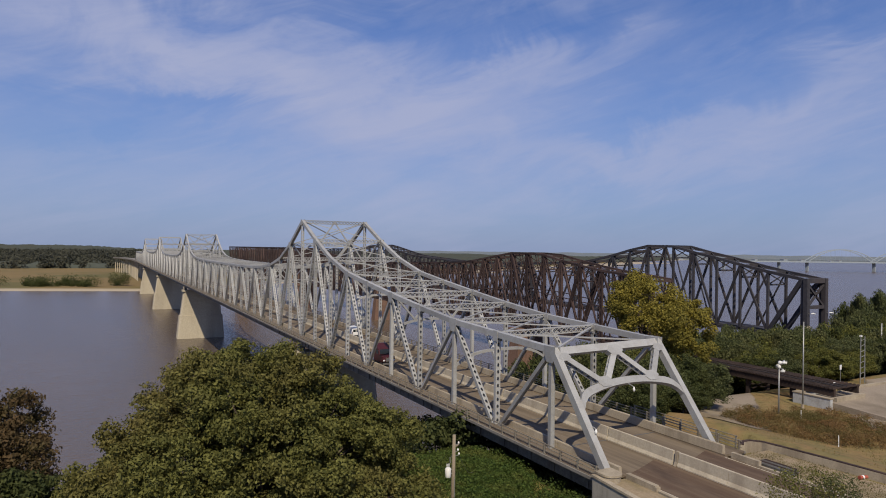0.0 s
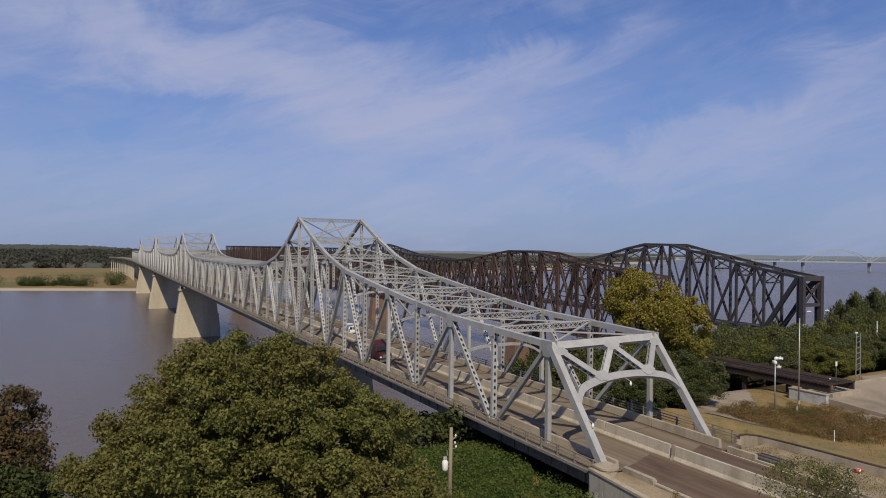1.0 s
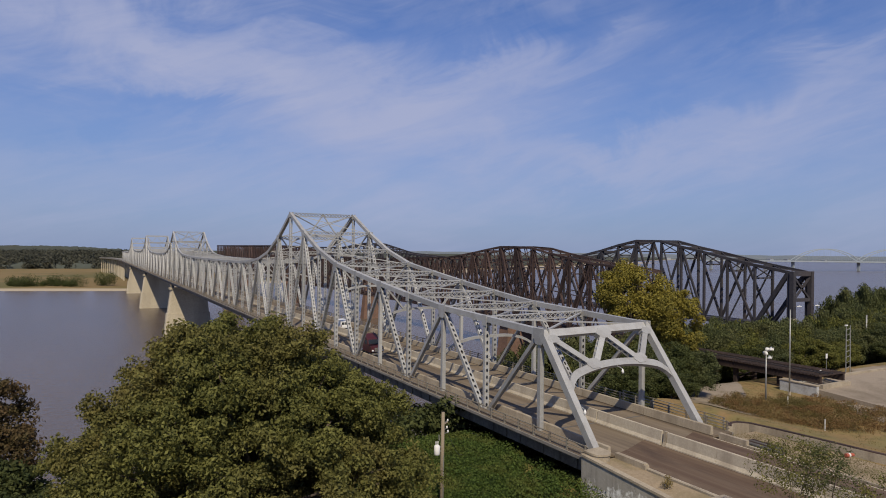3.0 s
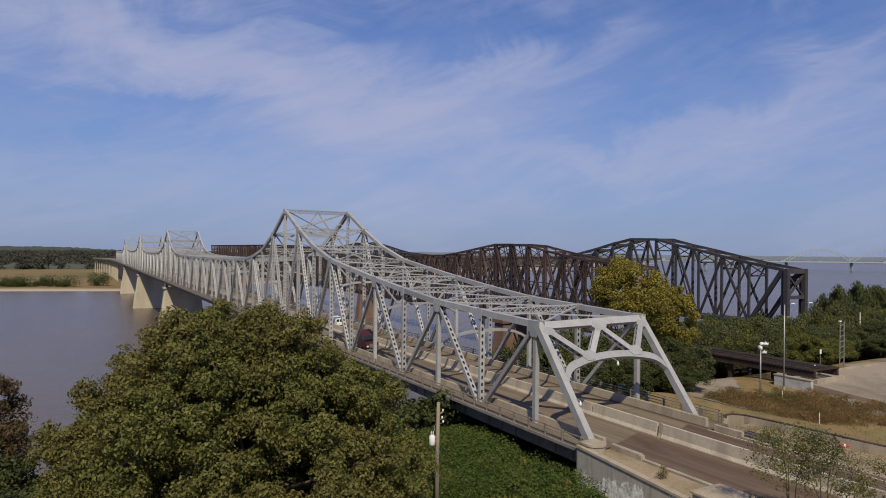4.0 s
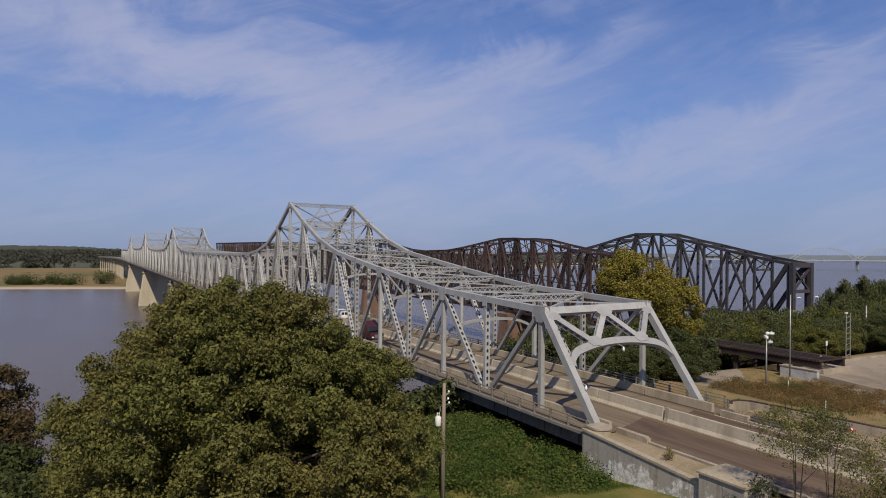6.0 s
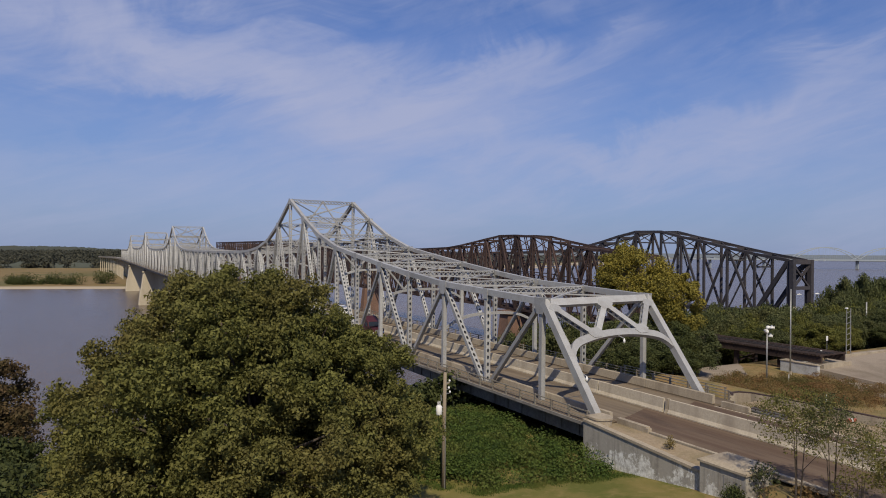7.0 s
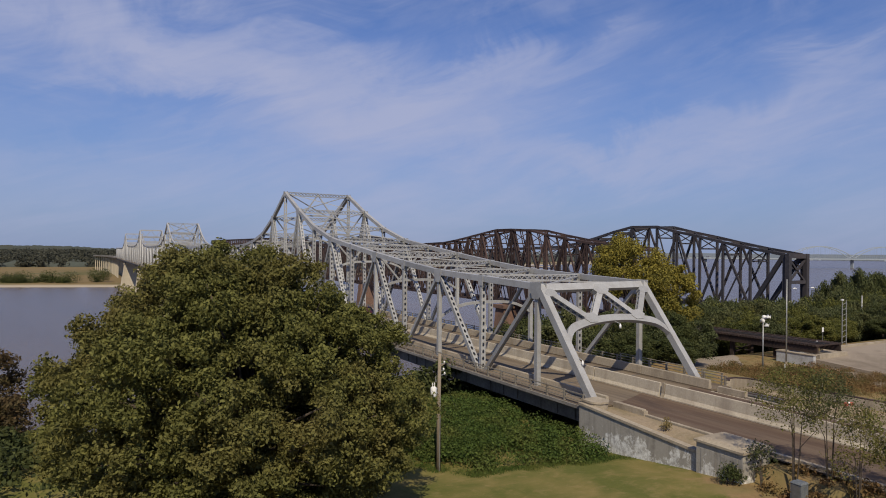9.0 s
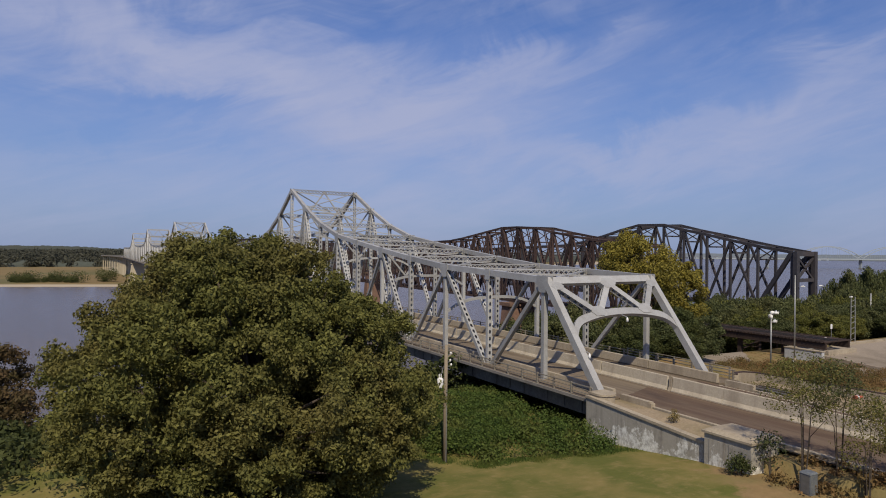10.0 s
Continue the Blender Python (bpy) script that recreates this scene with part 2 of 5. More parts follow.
def ground_material():
    """Lawn, earth, sand and fields, told apart by place."""
    m, g, b, pos = mat("ground_cover", 0.95, 0.0, 0.15)
    s = g.n("ShaderNodeSeparateXYZ", {0: pos})
    x, y, z = s.outputs
    fine = g.noise(pos, 2.2, 6, 0.7)
    mid = g.noise(pos, 0.22, 5, 0.6, 0.4)
    lawn = g.mix(fine, (0.078, 0.086, 0.018, 1), (0.122, 0.126, 0.032, 1))
    lawn = g.mix(g.ramp(mid, [(0.40, 0.0), (0.74, 0.85)]), lawn, (0.23, 0.175, 0.065, 1))
    lawn = g.mix(g.ramp(g.noise(pos, 0.9, 6, 0.7), [(0.52, 0.0), (0.72, 0.5)]), lawn, (0.27, 0.20, 0.09, 1))
    bare = g.math("ADD", g.math("MULTIPLY_ADD", x, 0.09, g.math("MULTIPLY", y, -0.055)), g.math("MULTIPLY", g.noise(pos, 0.5, 6, 0.65), 0.9))
    lawn = g.mix(g.ramp(bare, [(0.86, 0.0), (0.99, 0.85)]), lawn, g.mix(fine, (0.20, 0.125, 0.06, 1), (0.30, 0.205, 0.11, 1)))
    earth = g.mix(fine, (0.18, 0.118, 0.054, 1), (0.26, 0.18, 0.085, 1))
    earth = g.mix(g.ramp(mid, [(0.42, 0.0), (0.6, 0.85)]), earth, (0.17, 0.145, 0.06, 1))
    earth = g.mix(g.ramp(g.noise(pos, 0.6, 6, 0.7), [(0.5, 0.0), (0.66, 0.7)]), earth, (0.10, 0.085, 0.04, 1))
    near = g.mix(g.ramp(g.math("MULTIPLY_ADD", y, -0.035, g.math("MULTIPLY_ADD", x, 0.04, g.math("MULTIPLY", mid, 0.5))), [(0.58, 0.0), (0.86, 1.0)]), lawn, earth)
    slope = g.mix(fine, (0.05, 0.06, 0.02, 1), (0.10, 0.10, 0.04, 1))
    near = g.mix(g.ramp(g.math("MULTIPLY_ADD", z, -0.1, g.math("MULTIPLY", mid, 0.3)), [(0.80, 0.0), (1.0, 1.0)]), near, slope)
    wide = g.noise(pos, 0.006, 4, 0.55, 0.5)
    grain = g.noise(pos, 0.05, 4, 0.6)
    field = g.mix(grain, (0.15, 0.108, 0.048, 1), (0.20, 0.145, 0.068, 1))
    field = g.mix(g.ramp(wide, [(0.45, 0.0), (0.6, 0.9)]), field, (0.11, 0.10, 0.042, 1))
    zz = g.math("MULTIPLY_ADD", z, 0.4, 12.0)
    field = g.mix(g.ramp(zz, [(0.15, 1.0), (0.55, 0.0)]), field, (0.34, 0.29, 0.22, 1))
    col = g.mix(g.ramp(g.math("MULTIPLY", y, 0.001), [(0.40, 0.0), (0.42, 1.0)]), near, field)
    link(g, col, b.inputs["Base Color"])
    bump(g, b, fine, 0.5, 0.1)
    return m


def water_material():
    """Muddy river with small ripples."""
    m, g, b, pos = mat("river_water", 0.24, 0.0, 0.36)
    large = g.noise(g.n("ShaderNodeMapping", {"Vector": pos, "Scale": (1, 0.25, 1)}).outputs[0], 0.012, 4, 0.6, 0.5)
    col = g.mix(large, (0.066, 0.051, 0.038, 1), (0.135, 0.102, 0.076, 1))
    link(g, col, b.inputs["Base Color"])
    rip = g.math("ADD", g.noise(pos, 0.5, 5, 0.6), g.math("MULTIPLY", g.noise(pos, 0.06, 3, 0.6), 1.5))
    bump(g, b, rip, 0.8, 0.5)
    return m


def plain(name, c, rough=0.5, metal=0.0, spec=0.5):
    """A small surface with a faint grain."""
    return two_scale(name, c, tuple(v * 1.12 for v in c), tuple(v * 0.75 for v in c), 2.0, 12.0, rough, metal, 0.4, 0.05, False, spec)


# ---- mesh helpers ----
class Mesh:
    """Collects vertices and faces of one mesh."""

    def __init__(self):
        self.v, self.f = [], []

    def quad(self, *pts):
        i = len(self.v)
        self.v += [tuple(p) for p in pts]
        self.f.append(tuple(range(i, i + len(pts))))

    def hexa(self, c):
        """Eight corners: four below, four above, both anticlockwise."""
        i = len(self.v)
        self.v += [tuple(p) for p in c]
        for q in ((3, 2, 1, 0), (4, 5, 6, 7), (0, 1, 5, 4), (1, 2, 6, 5), (2, 3, 7, 6), (3, 0, 4, 7)):
            self.f.append(tuple(i + k for k in q))
        return self

    def box(self, x0, x1, y0, y1, z0, z1):
        return self.hexa([(x0, y0, z0), (x1, y0, z0), (x1, y1, z0), (x0, y1, z0), (x0, y0, z1), (x1, y0, z1), (x1, y1, z1), (x0, y1, z1)])

    def prism(self, poly, a, b, axis):
        """A polygon (list of 2D points) drawn out from a to b along an axis 'x', 'y' or 'z'."""
        def at(p, d):
            return {"x": (d, p[0], p[1]), "y": (p[0], d, p[1]), "z": (p[0], p[1], d)}[axis]
        n, i = len(poly), len(self.v)
        self.v += [at(p, a) for p in poly] + [at(p, b) for p in poly]
        self.f.append(tuple(range(i, i + n)))
        self.f.append(tuple(range(i + 2 * n - 1, i + n - 1, -1)))
        for k in range(n):
            j = (k + 1) % n
            self.f.append((i + k, i + n + k, i + n + j, i + j))
        return self

    def frame_of(self, a, b, side):
        a, b = Vector(a), Vector(b)
        d = (b - a).normalized()
        s = Vector(side)
        s = (s - d * s.dot(d)).normalized()
        return a, b, d, s, d.cross(s)

    def beam(self, a, b, ws, wn, side=(1, 0, 0)):
        """A straight bar from a to b, ws wide along side and wn deep across it."""
        a, b, d, s, n = self.frame_of(a, b, side)
        s, n = s * ws / 2, n * wn / 2
        return self.hexa([a - s - n, a + s - n, a + s + n, a - s + n, b - s - n, b + s - n, b + s + n, b - s + n])

    def tube(self, pts, radii, sides=8, caps=True):
        pts = [Vector(p) for p in pts]
        rings = []
        for k, p in enumerate(pts):
            d = (pts[min(k + 1, len(pts) - 1)] - pts[max(k - 1, 0)]).normalized()
            u = d.orthogonal().normalized() if abs(d.z) < 0.95 else Vector((1, 0, 0))
            u = (u - d * u.dot(d)).normalized()
            w = d.cross(u)
            rings.append(len(self.v))
            r = radii[k] if isinstance(radii, (list, tuple)) else radii
            for j in range(sides):
                t = 2 * math.pi * j / sides
                self.v.append(tuple(p + (u * math.cos(t) + w * math.sin(t)) * r))
        for a, b in zip(rings, rings[1:]):
            for j in range(sides):
                k = (j + 1) % sides
                self.f.append((a + j, a + k, b + k, b + j))
        if caps:
            self.f.append(tuple(rings[0] + j for j in reversed(range(sides))))
            self.f.append(tuple(rings[-1] + j for j in range(sides)))
        return self

    def perforated(self, a, b, ws, wn, side=(1, 0, 0), step=0.85, hole=0.6):
        """A built-up member: two solid side plates, tied by two cover plates with rows of oval holes."""
        a, b, d, s, n = self.frame_of(a, b, side)
        t = 0.06
        for k in (-1, 1):
            o = s * k * (ws / 2 - t / 2)
            self.beam(a + o, b + o, t, wn, side)
        length = (b - a).length
        cells = max(2, round(length / step))
        c = length / cells
        hw, hl = (ws / 2 - t) * hole, c * 0.33
        w = ws / 2 - t
        for k in (-1, 1):
            base = a + n * k * (wn / 2 - 0.02)
            dep = -n * k * 0.05
            for i in range(cells):
                m = base + d * (c * (i + 0.5))
                out = [(-c / 2, -w), (0, -w), (c / 2, -w), (c / 2, 0), (c / 2, w), (0, w), (-c / 2, w), (-c / 2, 0)]
                inn = [(-hl * 0.7, -hw * 0.8), (0, -hw), (hl * 0.7, -hw * 0.8), (hl, 0), (hl * 0.7, hw * 0.8), (0, hw), (-hl * 0.7, hw * 0.8), (-hl, 0)]
                j = len(self.v)
                self.v += [tuple(m + d * p + s * q) for p, q in out] + [tuple(m + d * p + s * q) for p, q in inn] + [tuple(m + d * p + s * q + dep) for p, q in inn]
                for e in range(8):
                    g2 = (e + 1) % 8
                    self.f.append((j + e, j + g2, j + 8 + g2, j + 8 + e))
                    self.f.append((j + 8 + e, j + 8 + g2, j + 16 + g2, j + 16 + e))
        return self

    def laced(self, a, b, ws, wn, side=(0, 0, 1), step=0.9):
        """A light strut: four corner angles joined by crossed lacing bars on both faces."""
        a, b, d, s, n = self.frame_of(a, b, side)
        for k in (-1, 1):
            self.beam(a + s * k * (ws / 2 - 0.06), b + s * k * (ws / 2 - 0.06), 0.12, wn, side)
        length = (b - a).length
        cells = max(2, round(length / step))
        h = ws / 2 - 0.1
        for k in (-1, 1):
            o = n * k * (wn / 2 - 0.03)
            for i in range(cells):
                p, q = a + d * (length * i / cells) + o, a + d * (length * (i + 1) / cells) + o
                self.beam(p - s * h, q + s * h, 0.09, 0.03, tuple(s))
                self.beam(p + s * h, q - s * h, 0.09, 0.03, tuple(s))
        return self

    def sweep(self, rings):
        """One bar through a row of four-cornered sections."""
        i = len(self.v)
        for r in rings:
            self.v += [tuple(p) for p in r]
        n = len(rings[0])
        for a in range(len(rings) - 1):
            for k in range(n):
                j = (k + 1) % n
                self.f.append((i + a * n + k, i + a * n + j, i + (a + 1) * n + j, i + (a + 1) * n + k))
        self.f.append(tuple(i + k for k in reversed(range(n))))
        self.f.append(tuple(i + (len(rings) - 1) * n + k for k in range(n)))
        return self

    def data(self, name, material, smooth=False):
        me = bpy.data.meshes.new(name)
        me.from_pydata(self.v, [], self.f)
        me.materials.append(material)
        if smooth:
            me.shade_smooth()
        me.update()
        return me


def thing(name, label, category, group="", kind="", at=(0, 0, 0)):
    ob = new(name)
    ob.empty_display_size = 0.2
    ob.matrix_basis = Matrix.Translation(at)
    return tagged(ob, label, category, group, kind)


def part(name, mesh, material, parent=None, label="", smooth=False):
    me = mesh.data(name, material, smooth) if isinstance(mesh, Mesh) else mesh
    ob = new(name, me)
    if parent:
        ob.parent = parent
    return tagged(ob, label)


def solo(name, mesh, material, label, category, kind="", group="", smooth=False):
    return tagged(part(name, mesh, material, None, "", smooth), label, category, group, kind)


# ---- ground, water, distance ----
def smoothstep(a, b, v):
    t = np.clip((v - a) / (b - a), 0, 1)
    return t * t * (3 - 2 * t)


def east_shore(x):
    return 84 + np.clip(x - 150, 0, None) * 0.30 + np.clip(-x - 30, 0, None) * 0.05


def west_shore(x):
    return 765 - np.clip(-x, 0, None) * 0.33 * -1 + np.clip(x, 0, None) * 0.62


def land(x, y):
    """Height of the ground."""
    x, y = np.asarray(x, float), np.asarray(y, float)
    left = -3.6 + 2.2 * smoothstep(5, -22, y) - 0.012 * np.clip(-x - 20, 0, 60)
    right = np.where(x < 15, np.where((x < 1.4) & (y < -17.2), -0.35, -1.5), -4.3 + 4.1 * smoothstep(46, 24, x))
    base = np.where(x < -1.2, left, right)
    es = east_shore(x)
    edge = np.where(x < 40, 14, 30) + 0 * x
    drop = smoothstep(edge, es + 4, y)
    z = base * (1 - drop) + (-33.5) * drop
    under = smoothstep(-1.5, 1.5, y) * smoothstep(28, 20, x) * (x > -1.2)
    z = np.where(under > 0, z * (1 - under) + np.minimum(z, -5.2 - (y - 1) * 0.3) * under, z)
    ws = west_shore(x)
    far = -33.5 + 5.3 * smoothstep(ws - 22, ws + 30, y)
    return np.where(y > es + 60, far, z)


def make_ground():
    near_x = np.concatenate([[-4000, -2000, -1000, -500, -300, -200, -150], np.arange(-120, -4, 3.0), np.arange(-3, 30, 1.0), np.arange(30, 150, 3.0), [160, 180, 220, 300, 400, 600, 900, 1300, 1800, 2500, 3400, 4400]])
    near_x = np.sort(np.unique(np.concatenate([near_x, [-1.21, -1.19]])))
    ys = np.concatenate([[-4000, -1500, -600, -300, -200, -150], np.arange(-120, 130, 2.5), [140, 160, 200, 300, 400, 500, 600], np.arange(640, 900, 12.0), np.arange(900, 1800, 45.0), [2000, 2300, 2700, 3200, 3800, 4600]])
    gx, gy = np.meshgrid(near_x, ys)
    gz = land(gx, gy)
    n = np.array([noise.noise((a * 0.15, b * 0.15, 0.0)) for a, b in zip(gx.ravel(), gy.ravel())]).reshape(gx.shape)
    flat = (gx > -3) & (gy < 45) & ((gy < 4) | (gx > 22))
    gz = gz + np.where(flat, 0, n * 0.22)
    m = Mesh()
    m.v = list(map(tuple, np.stack([gx, gy, gz], -1).reshape(-1, 3)))
    w = len(near_x)
    m.f = [(j * w + i, j * w + i + 1, (j + 1) * w + i + 1, (j + 1) * w + i) for j in range(len(ys) - 1) for i in range(w - 1)]
    return solo("ground", m, ground_material(), "mown lawn, dry earth and far brown fields", "ground", "structure", smooth=True)


make_ground()
water = Mesh()
for x0, x1 in ((-4400, -1000), (-1000, -200), (-200, 400), (400, 1500), (1500, 4400)):
    for y0, y1 in ((40, 400), (400, 900), (900, 2000), (2000, 4600)):
        water.quad((x0, y0, -31), (x1, y0, -31), (x1, y1, -31), (x0, y1, -31))
solo("water", water, water_material(), "wide muddy brown river with fine ripples", "river", "structure")


# ---- highway bridge ----
P = 10.95
BW = 16.6
SKEW = 0.09
NODES = [0.3] + [11.05 * k - 1.05 for k in range(1, 10)] + [k * P for k in range(10, 33)] + [350.4 + i * 11.12 for i in range(1, 35)] + [728.5 + i * 11.0 for i in range(1, 19)]
SIDE = {1: 10.8, 2: 11.2, 3: 11.6, 4: 12.6, 5: 13.8, 6: 15.1, 7: 16.5, 8: 19.2, 9: 23.2, 10: 27.9}


def chord_height(k):
    """Height of the upper chord at node k: three cantilever peaks with sagging chords between."""
    if k <= 10:
        return SIDE[k]
    d = None
    if k <= 32:
        d = min(k - 10, 32 - k)
    elif k <= 49:
        d = min(k - 32, 49 - k)
    elif k <= 66:
        d = min(k - 49, 66 - k)
    else:
        return (27.9, 22.4, 18.2, 15.6, 14.0, 13.0, 12.5)[min(k - 66, 6)]
    return (27.9, 22.4, 18.4, 16.4, 15.5, 15.1, 14.9, 14.8, 14.7)[min(d, 8)]


LAST = len(NODES) - 1
BOT = -0.75


def highway_bridge():
    br = thing("truss_bridge", "silver painted steel cantilever truss highway bridge over the river", "bridge")
    low = {k: Vector((0, NODES[k], BOT)) for k in range(LAST + 1)}
    top = {k: Vector((0, NODES[k], chord_height(k))) for k in range(1, LAST)}
    cache = {}
    for side, x in enumerate((0.0, BW)):
        shift = Vector((x, 0, 0))

        def member(name, key, build):
            """One mesh for the members of both trusses."""
            if key not in cache:
                m = Mesh()
                build(m)
                cache[key] = m.data(name, steel)
            ob = part(name, cache[key], steel, br)
            ob.location = shift
            return ob

        for k in range(LAST):
            near = k < 33
            w = 0.66 if near else 0.55
            member("bottom_chord", ("b", k), lambda m: m.beam(low[k], low[k + 1], 0.7, 0.75))
            if 1 <= k < LAST - 1:
                member("top_chord", ("t", k), lambda m: m.beam(top[k], top[k + 1], 0.7, 0.72))
            if k == 0:
                def end_post(m):
                    m.beam(low[0], top[1] + Vector((0, -0.45, 0)), 0.72, 0.62)
                    m.beam(low[0] + Vector((-0.38, 0.05, 0)), top[1] + Vector((-0.38, -0.4, 0)), 0.06, 0.78)
                member("end_post", ("e", k), end_post)
            if k == LAST - 1:
                member("end_post", ("e", k), lambda m: m.beam(low[LAST], top[LAST - 1], 0.9, 0.75))
            if k >= 1:
                solid = k in (1, 3, 5)
                if solid:
                    def post(m):
                        m.beam(low[k], top[k], 0.46, 0.42)
                        m.beam(low[k] + Vector((-0.24, 0, 0)), top[k] + Vector((-0.24, 0, 0)), 0.05, 0.52)
                        m.beam(low[k] + Vector((0.24, 0, 0)), top[k] + Vector((0.24, 0, 0)), 0.05, 0.52)
                    member("vertical_post", ("v", k), post)
                elif near:
                    member("vertical_post", ("v", k), lambda m: m.perforated(low[k], top[k], w, 0.46))
                else:
                    member("vertical_post", ("v", k), lambda m: m.beam(low[k], top[k], 0.5, 0.42))
            if 1 <= k < LAST - 1:
                a, b = (top[k], low[k + 1]) if k % 2 else (low[k], top[k + 1])
                if not near:
                    member("diagonal", ("d", k), lambda m: m.beam(a, b, 0.5, 0.42))
                elif k % 2 and k < 7:
                    member("diagonal", ("d", k), lambda m: m.beam(a, b, 0.42, 0.34).beam(a + Vector((-.22, 0, 0)), b + Vector((-.22, 0, 0)), 0.05, 0.46).beam(a + Vector((.22, 0, 0)), b + Vector((.22, 0, 0)), 0.05, 0.46))
                else:
                    member("diagonal", ("d", k), lambda m: m.perforated(a, b, w, 0.5))
            if 1 <= k and near:
                # gusset plates on both faces of the chord, with cut corners
                r = 0.98 if k % 2 else 0.5

                def plate(m):
                    z, y = top[k].z, top[k].y
                    poly = [(y - r, z + 0.45), (y + r, z + 0.45), (y + r, z - 0.35), (y + 0.55, z - r - 0.35), (y - 0.55, z - r - 0.35), (y - r, z - 0.35)]
                    m.prism(poly, -0.02, 0.02, "x")
                for dx in (-0.38, 0.38):
                    member("gusset_plate", ("g", k), plate).location.x += dx

    # cross bracing between the two trusses
    X = Vector((BW, 0, 0))
    for k in range(2, LAST - 1):
        h = chord_height(k)
        a, b = Vector((0.4, NODES[k], h)), Vector((BW - 0.4, NODES[k], h))
        if k < 33:
            m = Mesh()
            m.laced(a + Vector((0, 0, -0.12)), b + Vector((0, 0, -0.12)), 0.9, 0.42)
            part("top_strut", m, steel, br)
        else:
            part("top_strut", Mesh().beam(a, b, 1.0, 0.5, (0, 0, 1)), steel, br)
        if k % 2 and k < 40 or k in (10, 32, 49, 66) or (k > 40 and k % 3 == 0):
            drop = 4.4 if h < 17 else 5.2
            zc = h - drop
            m = Mesh()
            n = 12
            arc = [Vector((0.3 + (BW - 0.6) * i / n, NODES[k], zc - 1.7 * (abs(2 * i / n - 1) ** 3.2))) for i in range(n + 1)]
            m.sweep([[p + Vector((0, -0.17, -0.2)), p + Vector((0, 0.17, -0.2)), p + Vector((0, 0.17, 0.2)), p + Vector((0, -0.17, 0.2))] for p in arc])
            part("sway_arch", m, steel, br)
            if h > 12:
                for q, e in ((a, BW * 0.27), (b, BW * 0.73)):
                    part("sway_diagonal", Mesh().beam(q, (e, NODES[k], zc), 0.3, 0.3, (0, 1, 0)), steel, br)
                    part("sway_diagonal", Mesh().beam(((a + b) / 2), (e, NODES[k], zc), 0.3, 0.3, (0, 1, 0)), steel, br)
        if k < LAST - 2:
            h2 = chord_height(k + 1)
            c, d = Vector((0.4, NODES[k + 1], h2)), Vector((BW - 0.4, NODES[k + 1], h2))
            if k < 40:
                for e, f in ((a, d), (b, c)):
                    part("lateral_brace", Mesh().beam(e, f, 0.16, 0.3, (0, 0, 1)), steel, br)
    # first bay of lateral bracing behind the portal
    for e, f in (((0.4, NODES[1], 10.8), (BW - 0.4, NODES[2], 11.2)), ((BW - 0.4, NODES[1], 10.8), (0.4, NODES[2], 11.2))):
        part("lateral_brace", Mesh().beam(e, f, 0.16, 0.3, (0, 0, 1)), steel, br)

    # portal: in the plane of the inclined end posts
    foot, head = low[0], top[1] + Vector((0, -0.45, 0))
    up = head - foot
    n = up.normalized().cross(Vector((1, 0, 0)))

    def on(u, s, out=0.0):
        return foot + X * u + up * s + n * out

    part("portal_beam", Mesh().beam(on(-0.02, 0.985), on(1.02, 0.985), 0.5, 0.9, tuple(n)), steel, br, "broad portal top beam of riveted plate")
    arc = []
    for i in range(29):
        u = 0.025 + 0.95 * i / 28
        t = abs(2 * u - 1)
        arc.append((u, 0.665 - 0.10 * t ** 2.2 - 0.10 * max(0, (t - 0.72) / 0.28) ** 2.6))
    m = Mesh()
    rings = []
    for u, s in arc:
        th = 0.055 + 0.02 * abs(2 * u - 1) ** 4
        rings.append([on(u, s, -0.26), on(u, s, 0.26), on(u, s + th, 0.26), on(u, s + th, -0.26)])
    m.sweep(rings)
    part("portal_arch", m, steel, br, "curved portal strut")
    for u0, s0, u1, s1 in ((0.03, 0.95, 0.29, 0.69), (0.52, 0.95, 0.31, 0.69), (0.52, 0.95, 0.74, 0.69), (0.96, 0.95, 0.76, 0.69)):
        part("portal_web", Mesh().perforated(on(u0, s0), on(u1, s1), 0.62, 0.72, tuple(n), 0.8, 0.62), steel, br)
    for u, s, r in ((0.52, 0.945, 1.25), (0.30, 0.70, 1.15), (0.75, 0.70, 1.15), (0.045, 0.93, 0.9), (0.955, 0.93, 0.9)):
        m = Mesh()
        pts = [(r, 0), (r * .5, r * .55), (-r * .5, r * .55), (-r, 0), (-r * .5, -r * .5), (r * .5, -r * .5)]
        c = on(u, s)
        d = up.normalized()
        ring = [[c + Vector((1, 0, 0)) * p + d * q + n * o for p, q in pts] for o in (-0.33, 0.33)]
        m.v = [tuple(p) for p in ring[0] + ring[1]]
        m.f = [tuple(range(6)), tuple(range(11, 5, -1))] + [(i, 6 + i, 6 + (i + 1) % 6, (i + 1) % 6) for i in range(6)]
        part("gusset_plate", m, steel, br)
    # far end portal
    y = NODES[LAST - 1]
    part("portal_beam", Mesh().beam((0, y, 11.3), (BW, y, 11.3), 0.5, 1.2, (0, 1, 0)), steel, br)
    # round-backed lamps under the portal arch
    for u, s in ((0.50, 0.615), (0.02, 0.36)):
        q = on(u, s, -0.7)
        part("portal_lamp", Mesh().tube([q, q + Vector((0, 0, -0.25)), q + Vector((0, 0, -0.5))], [0.05, 0.15, 0.12], 10), white, br, "small white signal lamp on a bracket", True)
        part("lamp_bracket", Mesh().beam(q, on(u, s + 0.06), 0.07, 0.07), steel, br)

    # floor system
    for k in range(0, LAST + 1):
        y = NODES[k]
        part("floor_beam", Mesh().box(0.35, BW - 0.35, y - 0.2, y + 0.2, -1.9, -0.42), steel_dark, br)
    y1 = NODES[LAST]
